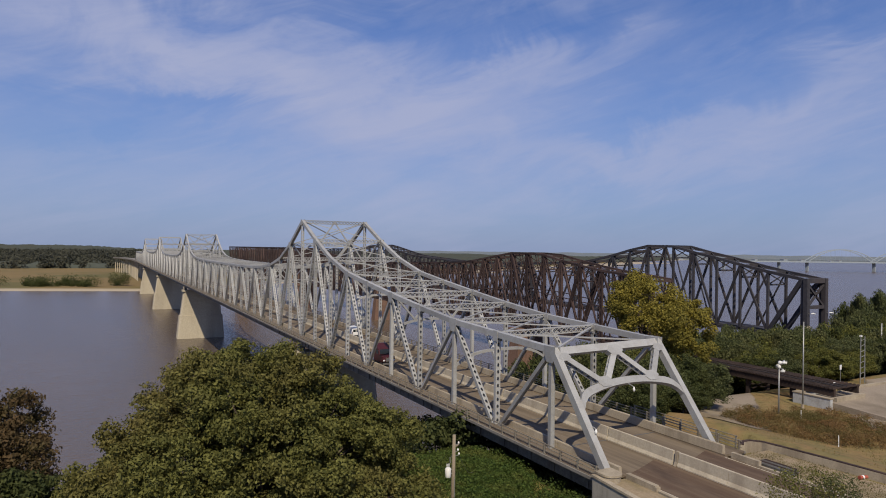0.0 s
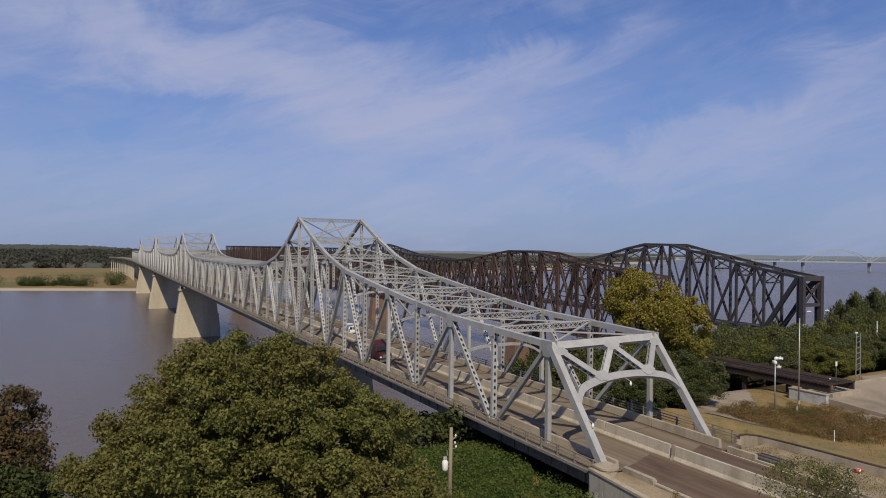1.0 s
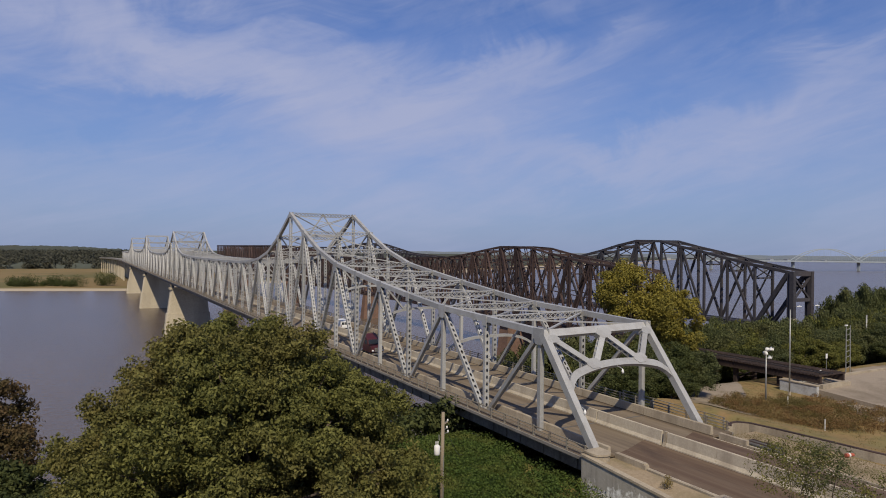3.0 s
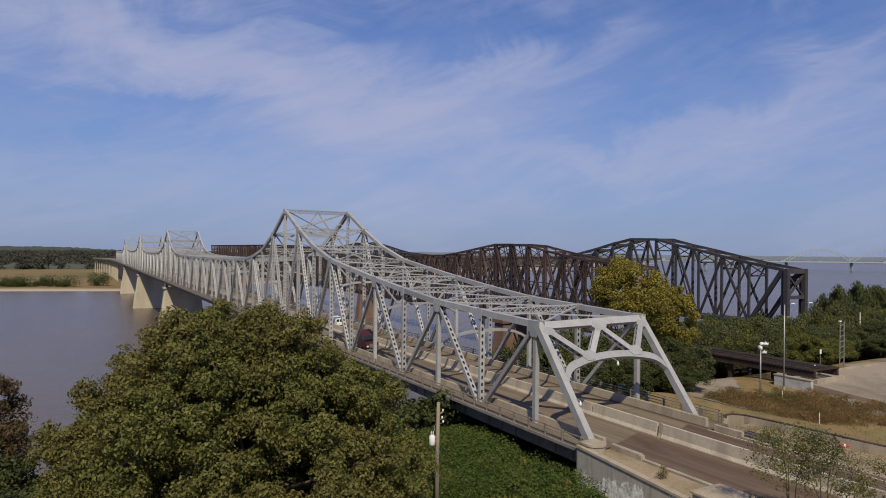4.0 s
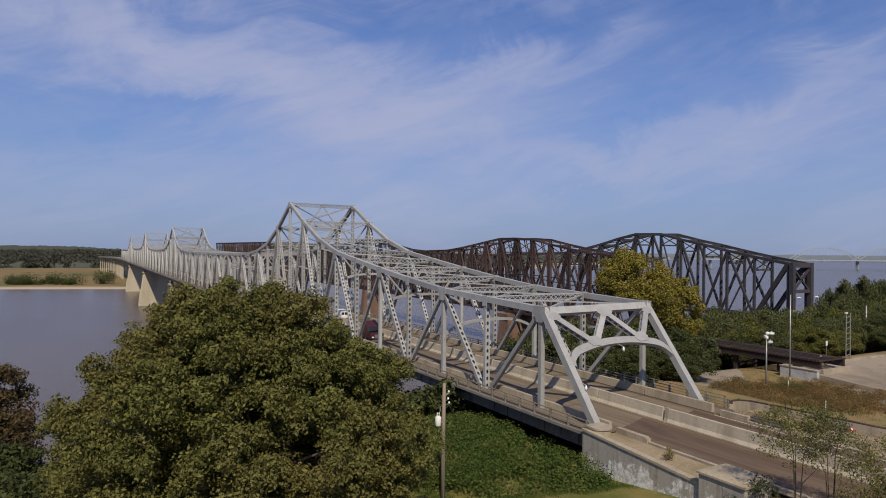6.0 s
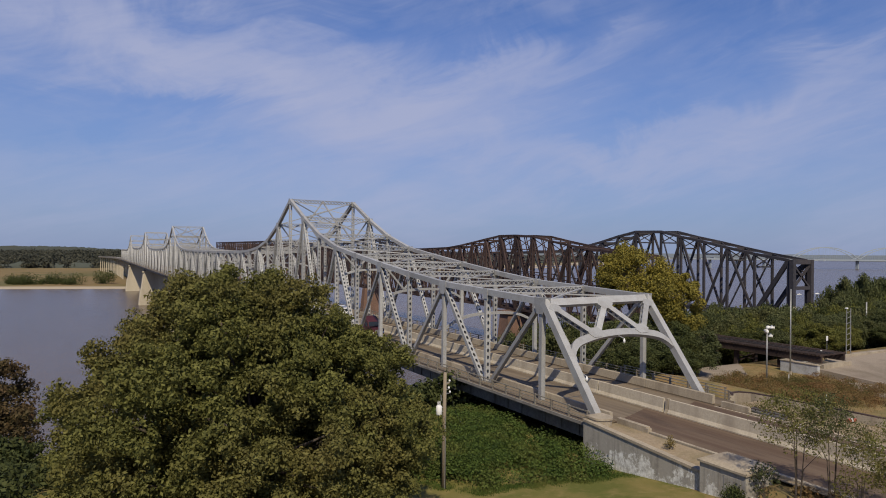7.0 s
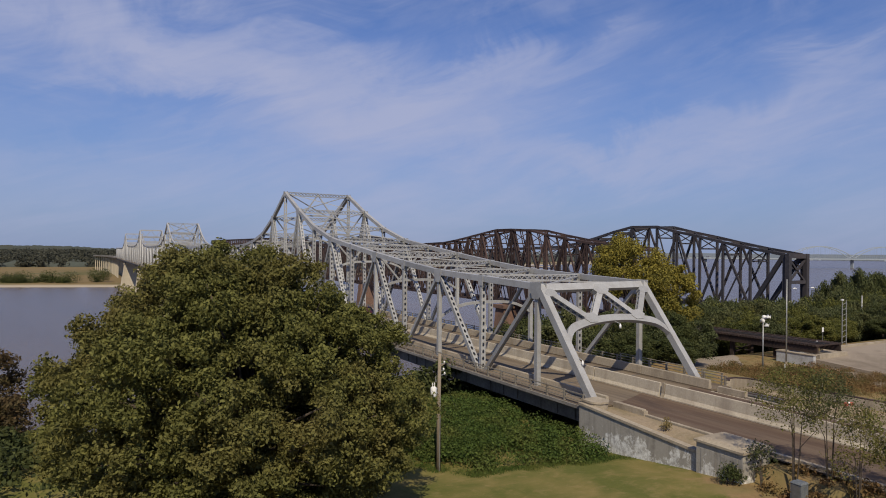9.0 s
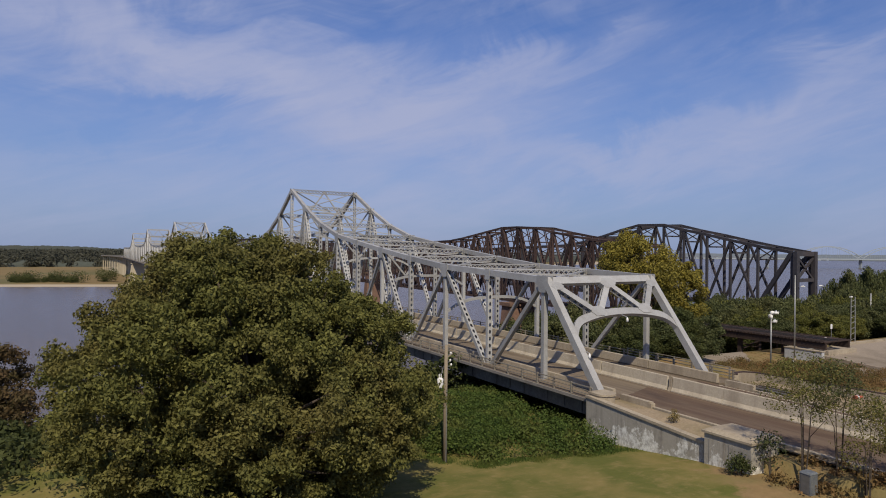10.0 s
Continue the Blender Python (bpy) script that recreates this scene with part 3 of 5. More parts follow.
    for x in (2.2, 5.0, 8.3, 11.6, 14.4):
        part("stringer", Mesh().box(x - 0.15, x + 0.15, 0.3, y1, -1.2, -0.43), steel_dark, br)
    for k in range(0, 33):
        part("edge_girder", Mesh().box(-0.6, -0.4, NODES[k], NODES[k + 1], -1.95, -0.45) if k < 32 else Mesh().box(-0.6, -0.4, NODES[32], y1, -1.95, -0.45), dark_girder, br)
        if k < 12:
            for j in range(1, 4):
                y = NODES[k] + P * j / 4
                part("stiffener", Mesh().box(-0.72, -0.602, y - 0.03, y + 0.03, -1.85, -0.5), dark_girder, br)
    part("edge_girder", Mesh().box(BW + 0.75, BW + 1.0, 0, y1, -2.2, -0.45), dark_girder, br)
    # the bridge crosses the river at a slight skew: the second truss stands further on
    shear = Matrix.Identity(4)
    shear[1][0] = SKEW
    for ob in br.children:
        if ob.data.users > 1:
            ob.location.y += SKEW * ob.location.x
        elif ob.name.split(".")[0] not in ("edge_girder", "stringer", "stiffener"):
            ob.data.transform(shear)
    return br


bridge = highway_bridge()


def deck():
    """Concrete deck slab, kerbs, parapets, median barrier and outer railings."""
    y1 = NODES[LAST]
    solo("bridge_roadway", Mesh().box(1.25, 15.35, 0.0, y1, -0.4, 0.0), pavement_mat, "tan worn concrete roadway over the bridge", "road", "structure")
    solo("road", Mesh().box(1.25, 15.35, -95, -0.004, -0.4, 0.0), asphalt, "worn dark brown asphalt approach road", "road", "structure")
    part("joint_patch", Mesh().prism([(1.3, 0.02), (8.0, 0.02), (8.0, 2.6), (4.0, 0.9)], 0.002, 0.008, "z"), asphalt, bpy.data.objects["bridge_roadway"], "wedge of dark asphalt at the deck joint")
    part("joint_patch", Mesh().prism([(8.6, 0.02), (15.3, 0.02), (15.3, 2.4), (11.6, 0.9)], 0.002, 0.008, "z"), asphalt, bpy.data.objects["bridge_roadway"])
    solo("pavement", Mesh().box(-1.85, 1.25, 0, y1, -0.12, 0.12).box(15.35, BW + 1.85, 0, y1, -0.12, 0.12), pavement_mat, "narrow concrete edge walk beside the trusses", "walkway", "structure")
    for x in (1.55, 15.05):
        part("edge_line", Mesh().box(x - 0.06, x + 0.06, -90, -0.2, 0.002, 0.006), yellow_line, bpy.data.objects["road"])
    # expansion joints
    for k in range(1, 33, 1):
        part("expansion_joint", Mesh().box(1.3, 7.9, NODES[k] - 0.12, NODES[k] + 0.12, 0.002, 0.012).box(8.7, 15.3, NODES[k] - 0.12, NODES[k] + 0.12, 0.002, 0.012), steel_dark, bpy.data.objects["bridge_roadway"])
    # parapets inside the trusses, in lengths with a joint between
    for x, s in ((1.0, 1), (15.6, -1)):
        wall = thing("parapet", "low tan concrete parapet along the roadway edge", "parapet", "parapets")
        h = 0.82 if s > 0 else 1.05
        prof = [(x - 0.25, 0.0), (x + 0.25, 0.0), (x + 0.17, h - 0.05), (x + 0.13, h), (x - 0.13, h), (x - 0.17, h - 0.05)]
        for k in range(0, LAST):
            a, b = NODES[k] + 0.05, NODES[k + 1] - 0.05
            part("parapet_panel", Mesh().prism(prof, a, b, "y"), concrete, wall)
    # median barrier
    bar = thing("median_barrier", "tall pale concrete median barrier with broad foot", "barrier")
    prof = [(7.9, 0), (8.7, 0), (8.7, 0.1), (8.5, 0.42), (8.42, 1.38), (8.39, 1.42), (8.21, 1.42), (8.18, 1.38), (8.1, 0.42), (7.9, 0.1)]
    edges = [-60.0, -54, -48, -42, -36, -30, -24, -18, -12, -6.2, -0.25]
    for a, b in zip(edges, edges[1:]):
        part("barrier_block", Mesh().prism(prof, a, b - 0.03, "y"), barrier_mat, bar)
    part("joint_cover", Mesh().prism([(7.84, 0), (8.76, 0), (8.55, 0.45), (8.46, 1.46), (8.14, 1.46), (8.05, 0.45)], -0.2, 0.12, "y"), concrete, bar, "darker upstand at the deck joint")
    for k in range(0, LAST):
        part("barrier_block", Mesh().prism(prof, NODES[k] + 0.16, NODES[k + 1] - 0.02, "y"), barrier_mat, bar)
    # outer railings
    for x, lab in ((-1.75, "dull painted steel railing on the outer deck edge"), (BW + 1.75, "dull painted steel railing on the outer deck edge")):
        rail = thing("railing", lab, "railing", "railings")
        for z, r in ((1.12, 0.1), (0.78, 0.07), (0.45, 0.07)):
            for k in range(0, 32):
                part("rail", Mesh().box(x - r / 2, x + r / 2, NODES[k] + 0.02, NODES[k + 1] - 0.02, z - r / 2, z + r / 2), rail_mat, rail)
        for z in (1.12, 0.6):
            part("rail", Mesh().box(x - 0.04, x + 0.04, NODES[32], y1, z - 0.06, z + 0.06), rail_mat, rail)
        pm = Mesh().box(-0.08, 0.08, -0.09, 0.09, 0.0, 1.1).box(-0.12, 0.12, -0.14, 0.14, 0.0, 0.05).data("rail_post", rail_mat)
        for i in range(110):
            ob = part("rail_post", pm, rail_mat, rail)
            ob.location = (x, 0.6 + i * P / 4, 0.12)
    # fascia kerbs
    for x in (-1.95, BW + 1.95):
        solo("fascia_kerb", Mesh().box(x - 0.10, x + 0.10, 0, y1, -0.22, 0.08), fascia_mat, "weathered concrete fascia kerb at the deck edge", "kerb", "structure")


deck()


def bridge_pier(y, top, base=-36.0):
    """A tall tapered wall pier with battered ends and a broader stepped foot."""
    pier = thing("bridge_pier", "tall tapered concrete river pier, sunlit stained faces", "pier", "piers of the highway bridge")
    m = Mesh()
    mid = -18.0

    def ring(z, x0, x1, h):
        c = 0.8
        return [(x0 + c, y - h, z), (x1 - c, y - h, z), (x1, y - h + c, z), (x1, y + h - c, z), (x1 - c, y + h, z), (x0 + c, y + h, z), (x0, y + h - c, z), (x0, y - h + c, z)]
    levels = [ring(base, -5.0, BW + 4.6, 4.3), ring(mid, -3.4, BW + 3.2, 3.4), ring(mid + 0.01, -2.9, BW + 2.7, 3.0), ring(top, -1.3, BW + 1.3, 2.1)]
    for r in levels:
        m.v += r
    for a in range(3):
        for i in range(8):
            j = (i + 1) % 8
            m.f.append((a * 8 + i, a * 8 + j, a * 8 + 8 + j, a * 8 + 8 + i))
    m.f.append(tuple(range(24, 32)))
    part("shaft", m, pier_mat, pier)
    part("cap", Mesh().box(-2.0, BW + 2.0, y - 2.6, y + 2.6, top, top + 1.0), pier_mat, pier)
    for x in (0, BW):
        part("bearing", Mesh().box(x - 0.7, x + 0.7, y - 0.9, y + 0.9, top + 1.0, BOT - 0.37), steel_dark, pier)
    return pier


for k in (10, 32, 49, 66):
    bridge_pier(NODES[k], -4.6)

# low concrete viaduct beyond the far end, curving away
via = thing("viaduct", "long low concrete approach viaduct on the far bank", "viaduct")
vx, vy, ang = 8.3, NODES[LAST], 0.0
for i in range(17):
    dx, dy = math.sin(ang) * 22, math.cos(ang) * 22
    z0, z1 = -0.12 * i, -0.12 * (i + 1)
    part("deck_span", Mesh().beam((vx, vy, z0 - 0.7), (vx + dx, vy + dy, z1 - 0.7), 18, 1.2), fascia_mat, via)
    part("parapet", Mesh().beam((vx - 8.8, vy, z0 + 0.3), (vx + dx - 8.8, vy + dy, z1 + 0.3), 0.4, 0.7), fascia_mat, via)
    for e in (-5, 5):
        part("column", Mesh().box(vx + dx + e - 0.7, vx + dx + e + 0.7, vy + dy - 0.9, vy + dy + 0.9, -34, z1 - 1.3), pier_mat, via)
    part("bent_cap", Mesh().box(vx + dx - 8, vx + dx + 8, vy + dy - 1, vy + dy + 1, z1 - 2.6, z1 - 1.3), pier_mat, via)
    vx, vy = vx + dx, vy + dy
    ang -= 0.010 if i > 2 else 0.0


# ---- older railway bridges ----
def rail_bridge(name, label, x0, x1, ys, hs, bot, material, size, dense, end_down):
    """A riveted railway truss bridge with heavy chords, posts and crossed web members."""
    br = thing(name, label, "bridge")
    for x in (x0, x1):
        n = len(ys)
        for k in range(n - 1):
            a, b = Vector((x, ys[k], hs[k])), Vector((x, ys[k + 1], hs[k + 1]))
            c, d = Vector((x, ys[k], bot)), Vector((x, ys[k + 1], bot))
            part("top_chord", Mesh().beam(a, b, 0.8 * size, 0.9 * size), material, br)
            part("bottom_chord", Mesh().beam(c, d, 0.7 * size, 1.0 * size), material, br)
            part("vertical_post", Mesh().beam(c, a, 0.7 * size, 0.75 * size), material, br)
            if k == 0 and end_down:
                part("end_post", Mesh().beam(a, d, 0.9 * size, 1.3 * size), material, br)
                continue
            first, second = ((c, b), (a, d)) if k % 2 else ((a, d), (c, b))
            part("diagonal", Mesh().beam(*first, 0.6 * size, 0.7 * size), material, br)
            if dense or k % 3 == 1:
                part("counter_diagonal", Mesh().beam(*second, 0.4 * size, 0.4 * size), material, br)
            if dense:
                # laced post: a second leaf with zigzag bars between, and a heavier main brace every third bay
                m = Mesh()
                off = Vector((0, 0.9, 0))
                m.beam(c + off, a + off, 0.3 * size, 0.3 * size)
                bars = 9
                for q in range(bars):
                    lo, hi = c + (a - c) * (q / bars), c + (a - c) * ((q + 1) / bars)
                    m.beam(lo, hi + off, 0.12, 0.14).beam(lo + off, hi, 0.12, 0.14)
                part("laced_post", m, material, br)
                if k % 3 == 0:
                    part("main_brace", Mesh().beam(*second, 0.95 * size, 1.25 * size), material, br)
                m = Mesh()
                e, f = (a + c) / 2, (b + d) / 2
                m.beam(e, f, 0.35 * size, 0.35 * size)
                m.beam(e, (a + b) / 2, 0.35 * size, 0.35 * size).beam(f, (c + d) / 2, 0.35 * size, 0.35 * size)
                part("sub_strut", m, material, br)
    for k, (y, h) in enumerate(zip(ys, hs)):
        part("top_strut", Mesh().beam((x0, y, h - 0.3), (x1, y, h - 0.3), 0.8 * size, 0.4 * size, (0, 0, 1)), material, br)
        if h > 12:
            part("sway_strut", Mesh().beam((x0, y, h - 4), (x1, y, h - 4), 0.5 * size, 0.35 * size, (0, 0, 1)), material, br)
            part("sway_diagonal", Mesh().beam((x0, y, h - 0.4), (x1, y, h - 4), 0.3 * size, 0.3 * size, (0, 0, 1)).beam((x1, y, h - 0.4), (x0, y, h - 4), 0.3 * size, 0.3 * size, (0, 0, 1)), material, br)
        if k + 1 < len(ys):
            part("lateral_brace", Mesh().beam((x0, y, h), (x1, ys[k + 1], hs[k + 1]), 0.3 * size, 0.25 * size, (0, 0, 1)).beam((x1, y, h), (x0, ys[k + 1], hs[k + 1]), 0.3 * size, 0.25 * size, (0, 0, 1)), material, br)
        part("floor_beam", Mesh().box(x0, x1, y - 0.3, y + 0.3, bot - 0.4, bot + 0.6), material, br)
    part("track_deck", Mesh().box(x0 + 1, x1 - 1, ys[0], ys[-1], bot + 0.2, bot + 0.75), material, br)
    return br


def spread(stops, step):
    """Even nodes along stops of (y, height)."""
    ys = [s[0] for s in stops]
    n = round((ys[-1] - ys[0]) / step)
    out = [ys[0] + (ys[-1] - ys[0]) * i / n for i in range(n + 1)]
    return out, [float(np.interp(y, ys, [s[1] for s in stops])) for y in out]


hy, hh = spread([(61, 15.2), (71, 16.2), (80, 16.9), (88.7, 18.2), (95.5, 19.2), (103.3, 20.6), (118, 20.6), (126.3, 19.5), (134.3, 18.5), (147, 17.0), (172, 16.4), (215, 15.2), (250, 15), (300, 17), (338, 20.6), (362, 20.6), (390, 20.9), (599, 20.9)], 8.0)
rail_bridge("railway_bridge", "rust-brown iron railway truss bridge with dense crossed members", 66.0, 72.5, hy, hh, -0.8, rust, 0.6, True, False)
hy, hh = [72.5, 83.6, 93.4, 102.4, 112.0, 121.0, 133.0, 142.6, 152.0, 163.8], [14.0, 15.8, 17.7, 19.6, 21.4, 23.4, 23.6, 21.9, 19.8, 17.6]
h2y, h2h = spread([(175, 16.2), (246, 14.2), (280, 14.2), (342, 16.9), (392, 23.6), (403, 23.6), (453, 20.2), (857, 20.2)], 11.0)
rail_bridge("railway_bridge", "black iron railway truss bridge with peaked upper chord", 137.4, 146.0, hy + h2y, hh + h2h, -2.7, iron, 0.95, False, True)


tower = thing("portal_tower", "black iron end portal of the railway bridge", "portal")
for x in (137.4, 146.0):
    part("post", Mesh().box(x - 0.65, x + 0.65, 70.6, 71.9, 0.6, 14.3), iron, tower)
part("portal_beam", Mesh().box(138.05, 145.35, 70.8, 71.7, 12.9, 14.3), iron, tower)
for a, b in (((138.1, 71.3, 12.4), (141.7, 71.3, 9.2)), ((145.3, 71.3, 12.4), (141.7, 71.3, 9.2)), ((138.1, 71.3, 6.2), (141.7, 71.3, 9.2)), ((145.3, 71.3, 6.2), (141.7, 71.3, 9.2))):
    part("portal_brace", Mesh().beam(a, b, 0.55, 0.55, (0, 1, 0)), iron, tower)
part("lower_strut", Mesh().box(138.05, 145.35, 70.9, 71.6, 5.4, 6.4), iron, tower)


brown_stone = two_scale("brown_stone", (0.15, 0.085, 0.06), (0.22, 0.135, 0.10), (0.09, 0.06, 0.045), 0.2, 1.5, 0.9, 0.0, 0.6, 0.3)


def stone_pier(x0, x1, y, top, material):
    p = thing("bridge_pier", "old stone railway bridge pier in the river", "pier", "piers of the railway bridges")
    part("shaft", Mesh().hexa([(x0 - 5, y - 3.5, -36), (x1 + 5, y - 3.5, -36), (x1 + 5, y + 3.5, -36), (x0 - 5, y + 3.5, -36), (x0 - 2, y - 2.2, top - 1), (x1 + 2, y - 2.2, top - 1), (x1 + 2, y + 2.2, top - 1), (x0 - 2, y + 2.2, top - 1)]), material, p)
    part("cap", Mesh().box(x0 - 2.6, x1 + 2.6, y - 2.7, y + 2.7, top - 1, top), material, p)


for y in (112, 350, 540, 735):
    if y < 600:
        stone_pier(66, 72.5, y, -1.3, brown_stone)
    stone_pier(137.4, 146, y * 1.12 + 5.5, -3.2, brown_stone)


# ---- plants ----
def leaves(m_name, centers, radii, per, size, material, flatten=0.75, seed=1, up=0.15):
    """Small bent leaf sprays spread over the outer shells of many clumps."""
    rng = np.random.default_rng(seed)
    centers, radii = np.asarray(centers, float), np.asarray(radii, float)
    n = len(centers) * per
    ci = np.repeat(np.arange(len(centers)), per)
    d = rng.normal(size=(n, 3))
    d[:, 2] += up
    d /= np.linalg.norm(d, axis=1)[:, None]
    r = radii[ci] * (0.35 + 0.85 * rng.random(n) ** 0.7)
    p = centers[ci] + d * r[:, None] * np.array([1, 1, flatten])
    nrm = d + rng.normal(size=(n, 3)) * 0.65
    nrm /= np.linalg.norm(nrm, axis=1)[:, None]
    t = np.cross(nrm, rng.normal(size=(n, 3)))
    t /= np.linalg.norm(t, axis=1)[:, None]
    b = np.cross(nrm, t)
    s = size * (0.6 + 0.8 * rng.random(n))[:, None]
    v = np.stack([p - t * s, p - b * s * 0.55 + nrm * s * 0.12, p + t * s, p + b * s * 0.55 + nrm * s * 0.12], 1).reshape(-1, 3)
    me = bpy.data.meshes.new(m_name)
    me.vertices.add(4 * n)
    me.vertices.foreach_set("co", v.ravel())
    me.loops.add(4 * n)
    me.loops.foreach_set("vertex_index", np.arange(4 * n))
    me.polygons.add(n)
    me.polygons.foreach_set("loop_start", np.arange(0, 4 * n, 4))
    me.materials.append(material)
    me.update()
    me.validate()
    return me


def crown_clumps(h0, h1, rx, ry, count, clump, seed, fill=0.35, lump=0.2, taper=0.0):
    """Clumps over the shell of an uneven crown, between heights h0 and h1."""
    rng = np.random.default_rng(seed)
    cs, rs = [], []
    lobes = rng.normal(size=(7, 3))
    lobes /= np.linalg.norm(lobes, axis=1)[:, None]
    while len(cs) < count:
        d = rng.normal(size=3)
        d /= np.linalg.norm(d)
        if d[2] < -0.75:
            continue
        bulge = 1.06 - lump + lump * max(0.0, float((lobes @ d).max())) ** 3 + rng.normal() * 0.05
        f = bulge * (1 - fill * rng.random() ** 2.5)
        z = (h0 + h1) / 2 + d[2] * f * (h1 - h0) / 2
        k = f * (1 - taper * max(0.0, d[2]))
        cs.append((d[0] * k * rx, d[1] * k * ry, z))
        rs.append(clump * (0.65 + 0.7 * rng.random()))
    return cs, rs


def tree(name, label, at, height, rx, ry, base, count, per, clump, leaf, material, seed, trunk=0.35, group="", flatten=0.75, lump=0.2, fill=0.35, taper=0.0):
    """A trunk that forks into limbs, with a crown of leaf sprays."""
    rng = random.Random(seed)
    t = thing(name, label, "tree", group, at=at)
    cs, rs = crown_clumps(base, height - clump * 0.6, rx, ry, count, clump, seed, fill, lump, taper)
    part("crown", leaves("crown", cs, rs, per, leaf, material, flatten, seed), material, t)
    m = Mesh()
    fork = base + (height - base) * 0.25
    m.tube([(0, 0, -0.8), (0.05, 0.03, fork * 0.5), (0.1, -0.05, fork)], [trunk * 1.25, trunk, trunk * 0.8], 10)
    for i in range(9):
        c = cs[rng.randrange(len(cs))]
        s = fork * (0.55 + 0.45 * rng.random())
        mid = (c[0] * 0.45, c[1] * 0.45, s + (c[2] - s) * 0.6)
        m.tube([(0.05, 0, s), mid, c], [trunk * 0.5, trunk * 0.28, trunk * 0.08], 6)
    part("trunk", m, bark, t, smooth=True)
    return t


def blades(name, label, spots, material, seed, low=0.35, high=1.0, width=0.035, kind="stuff"):
    """Upright grass blades, each a narrow bent strip, round many spots of (x, y, z, radius, count)."""
    rng = np.random.default_rng(seed)
    vs, n = [], 0
    for x, y, z, r, c in spots:
        a, d = rng.random(c) * 6.283, r * np.sqrt(rng.random(c))
        p = np.stack([x + d * np.cos(a), y + d * np.sin(a), np.full(c, z - 0.05)], 1)
        h = low + (high - low) * rng.random(c)
        t = rng.random(c) * 6.283
        w = np.stack([np.cos(t), np.sin(t), np.zeros(c)], 1) * width
        lean = np.stack([rng.normal(size=c) * 0.25, rng.normal(size=c) * 0.25, np.ones(c)], 1) * h[:, None]
        vs.append(np.stack([p - w, p + w, p + w * 0.3 + lean, p - w * 0.3 + lean], 1).reshape(-1, 3))
        n += c
    me = bpy.data.meshes.new(name)
    me.vertices.add(4 * n)
    me.vertices.foreach_set("co", np.concatenate(vs).ravel())
    me.loops.add(4 * n)
    me.loops.foreach_set("vertex_index", np.arange(4 * n))
    me.polygons.add(n)
    me.polygons.foreach_set("loop_start", np.arange(0, 4 * n, 4))
    me.materials.append(material)
    me.update()
    return tagged(new(name, me), label, "grass", "", kind)


def ground_z(x, y):
    return float(land(x, y))


def bush(name, label, at, r, h, count, per, clump, leaf, material, seed, group="", category="bush", low=0.1):
    t = thing(name, label, category, group, at=at)
    cs, rs = crown_clumps(low, h, r, r, count, clump, seed, 0.6)
    part("foliage", leaves("foliage", cs, rs, per, leaf, material, 0.8, seed), material, t)
    m = Mesh()
    rng = random.Random(seed)
    for i in range(5):
        c = cs[rng.randrange(len(cs))]
        m.tube([(c[0] * 0.12, c[1] * 0.12, -0.3), (c[0] * 0.3, c[1] * 0.3, c[2] * 0.6), c], [0.045, 0.03, 0.012], 5)
    part("stem", m, bark, t)
    return t


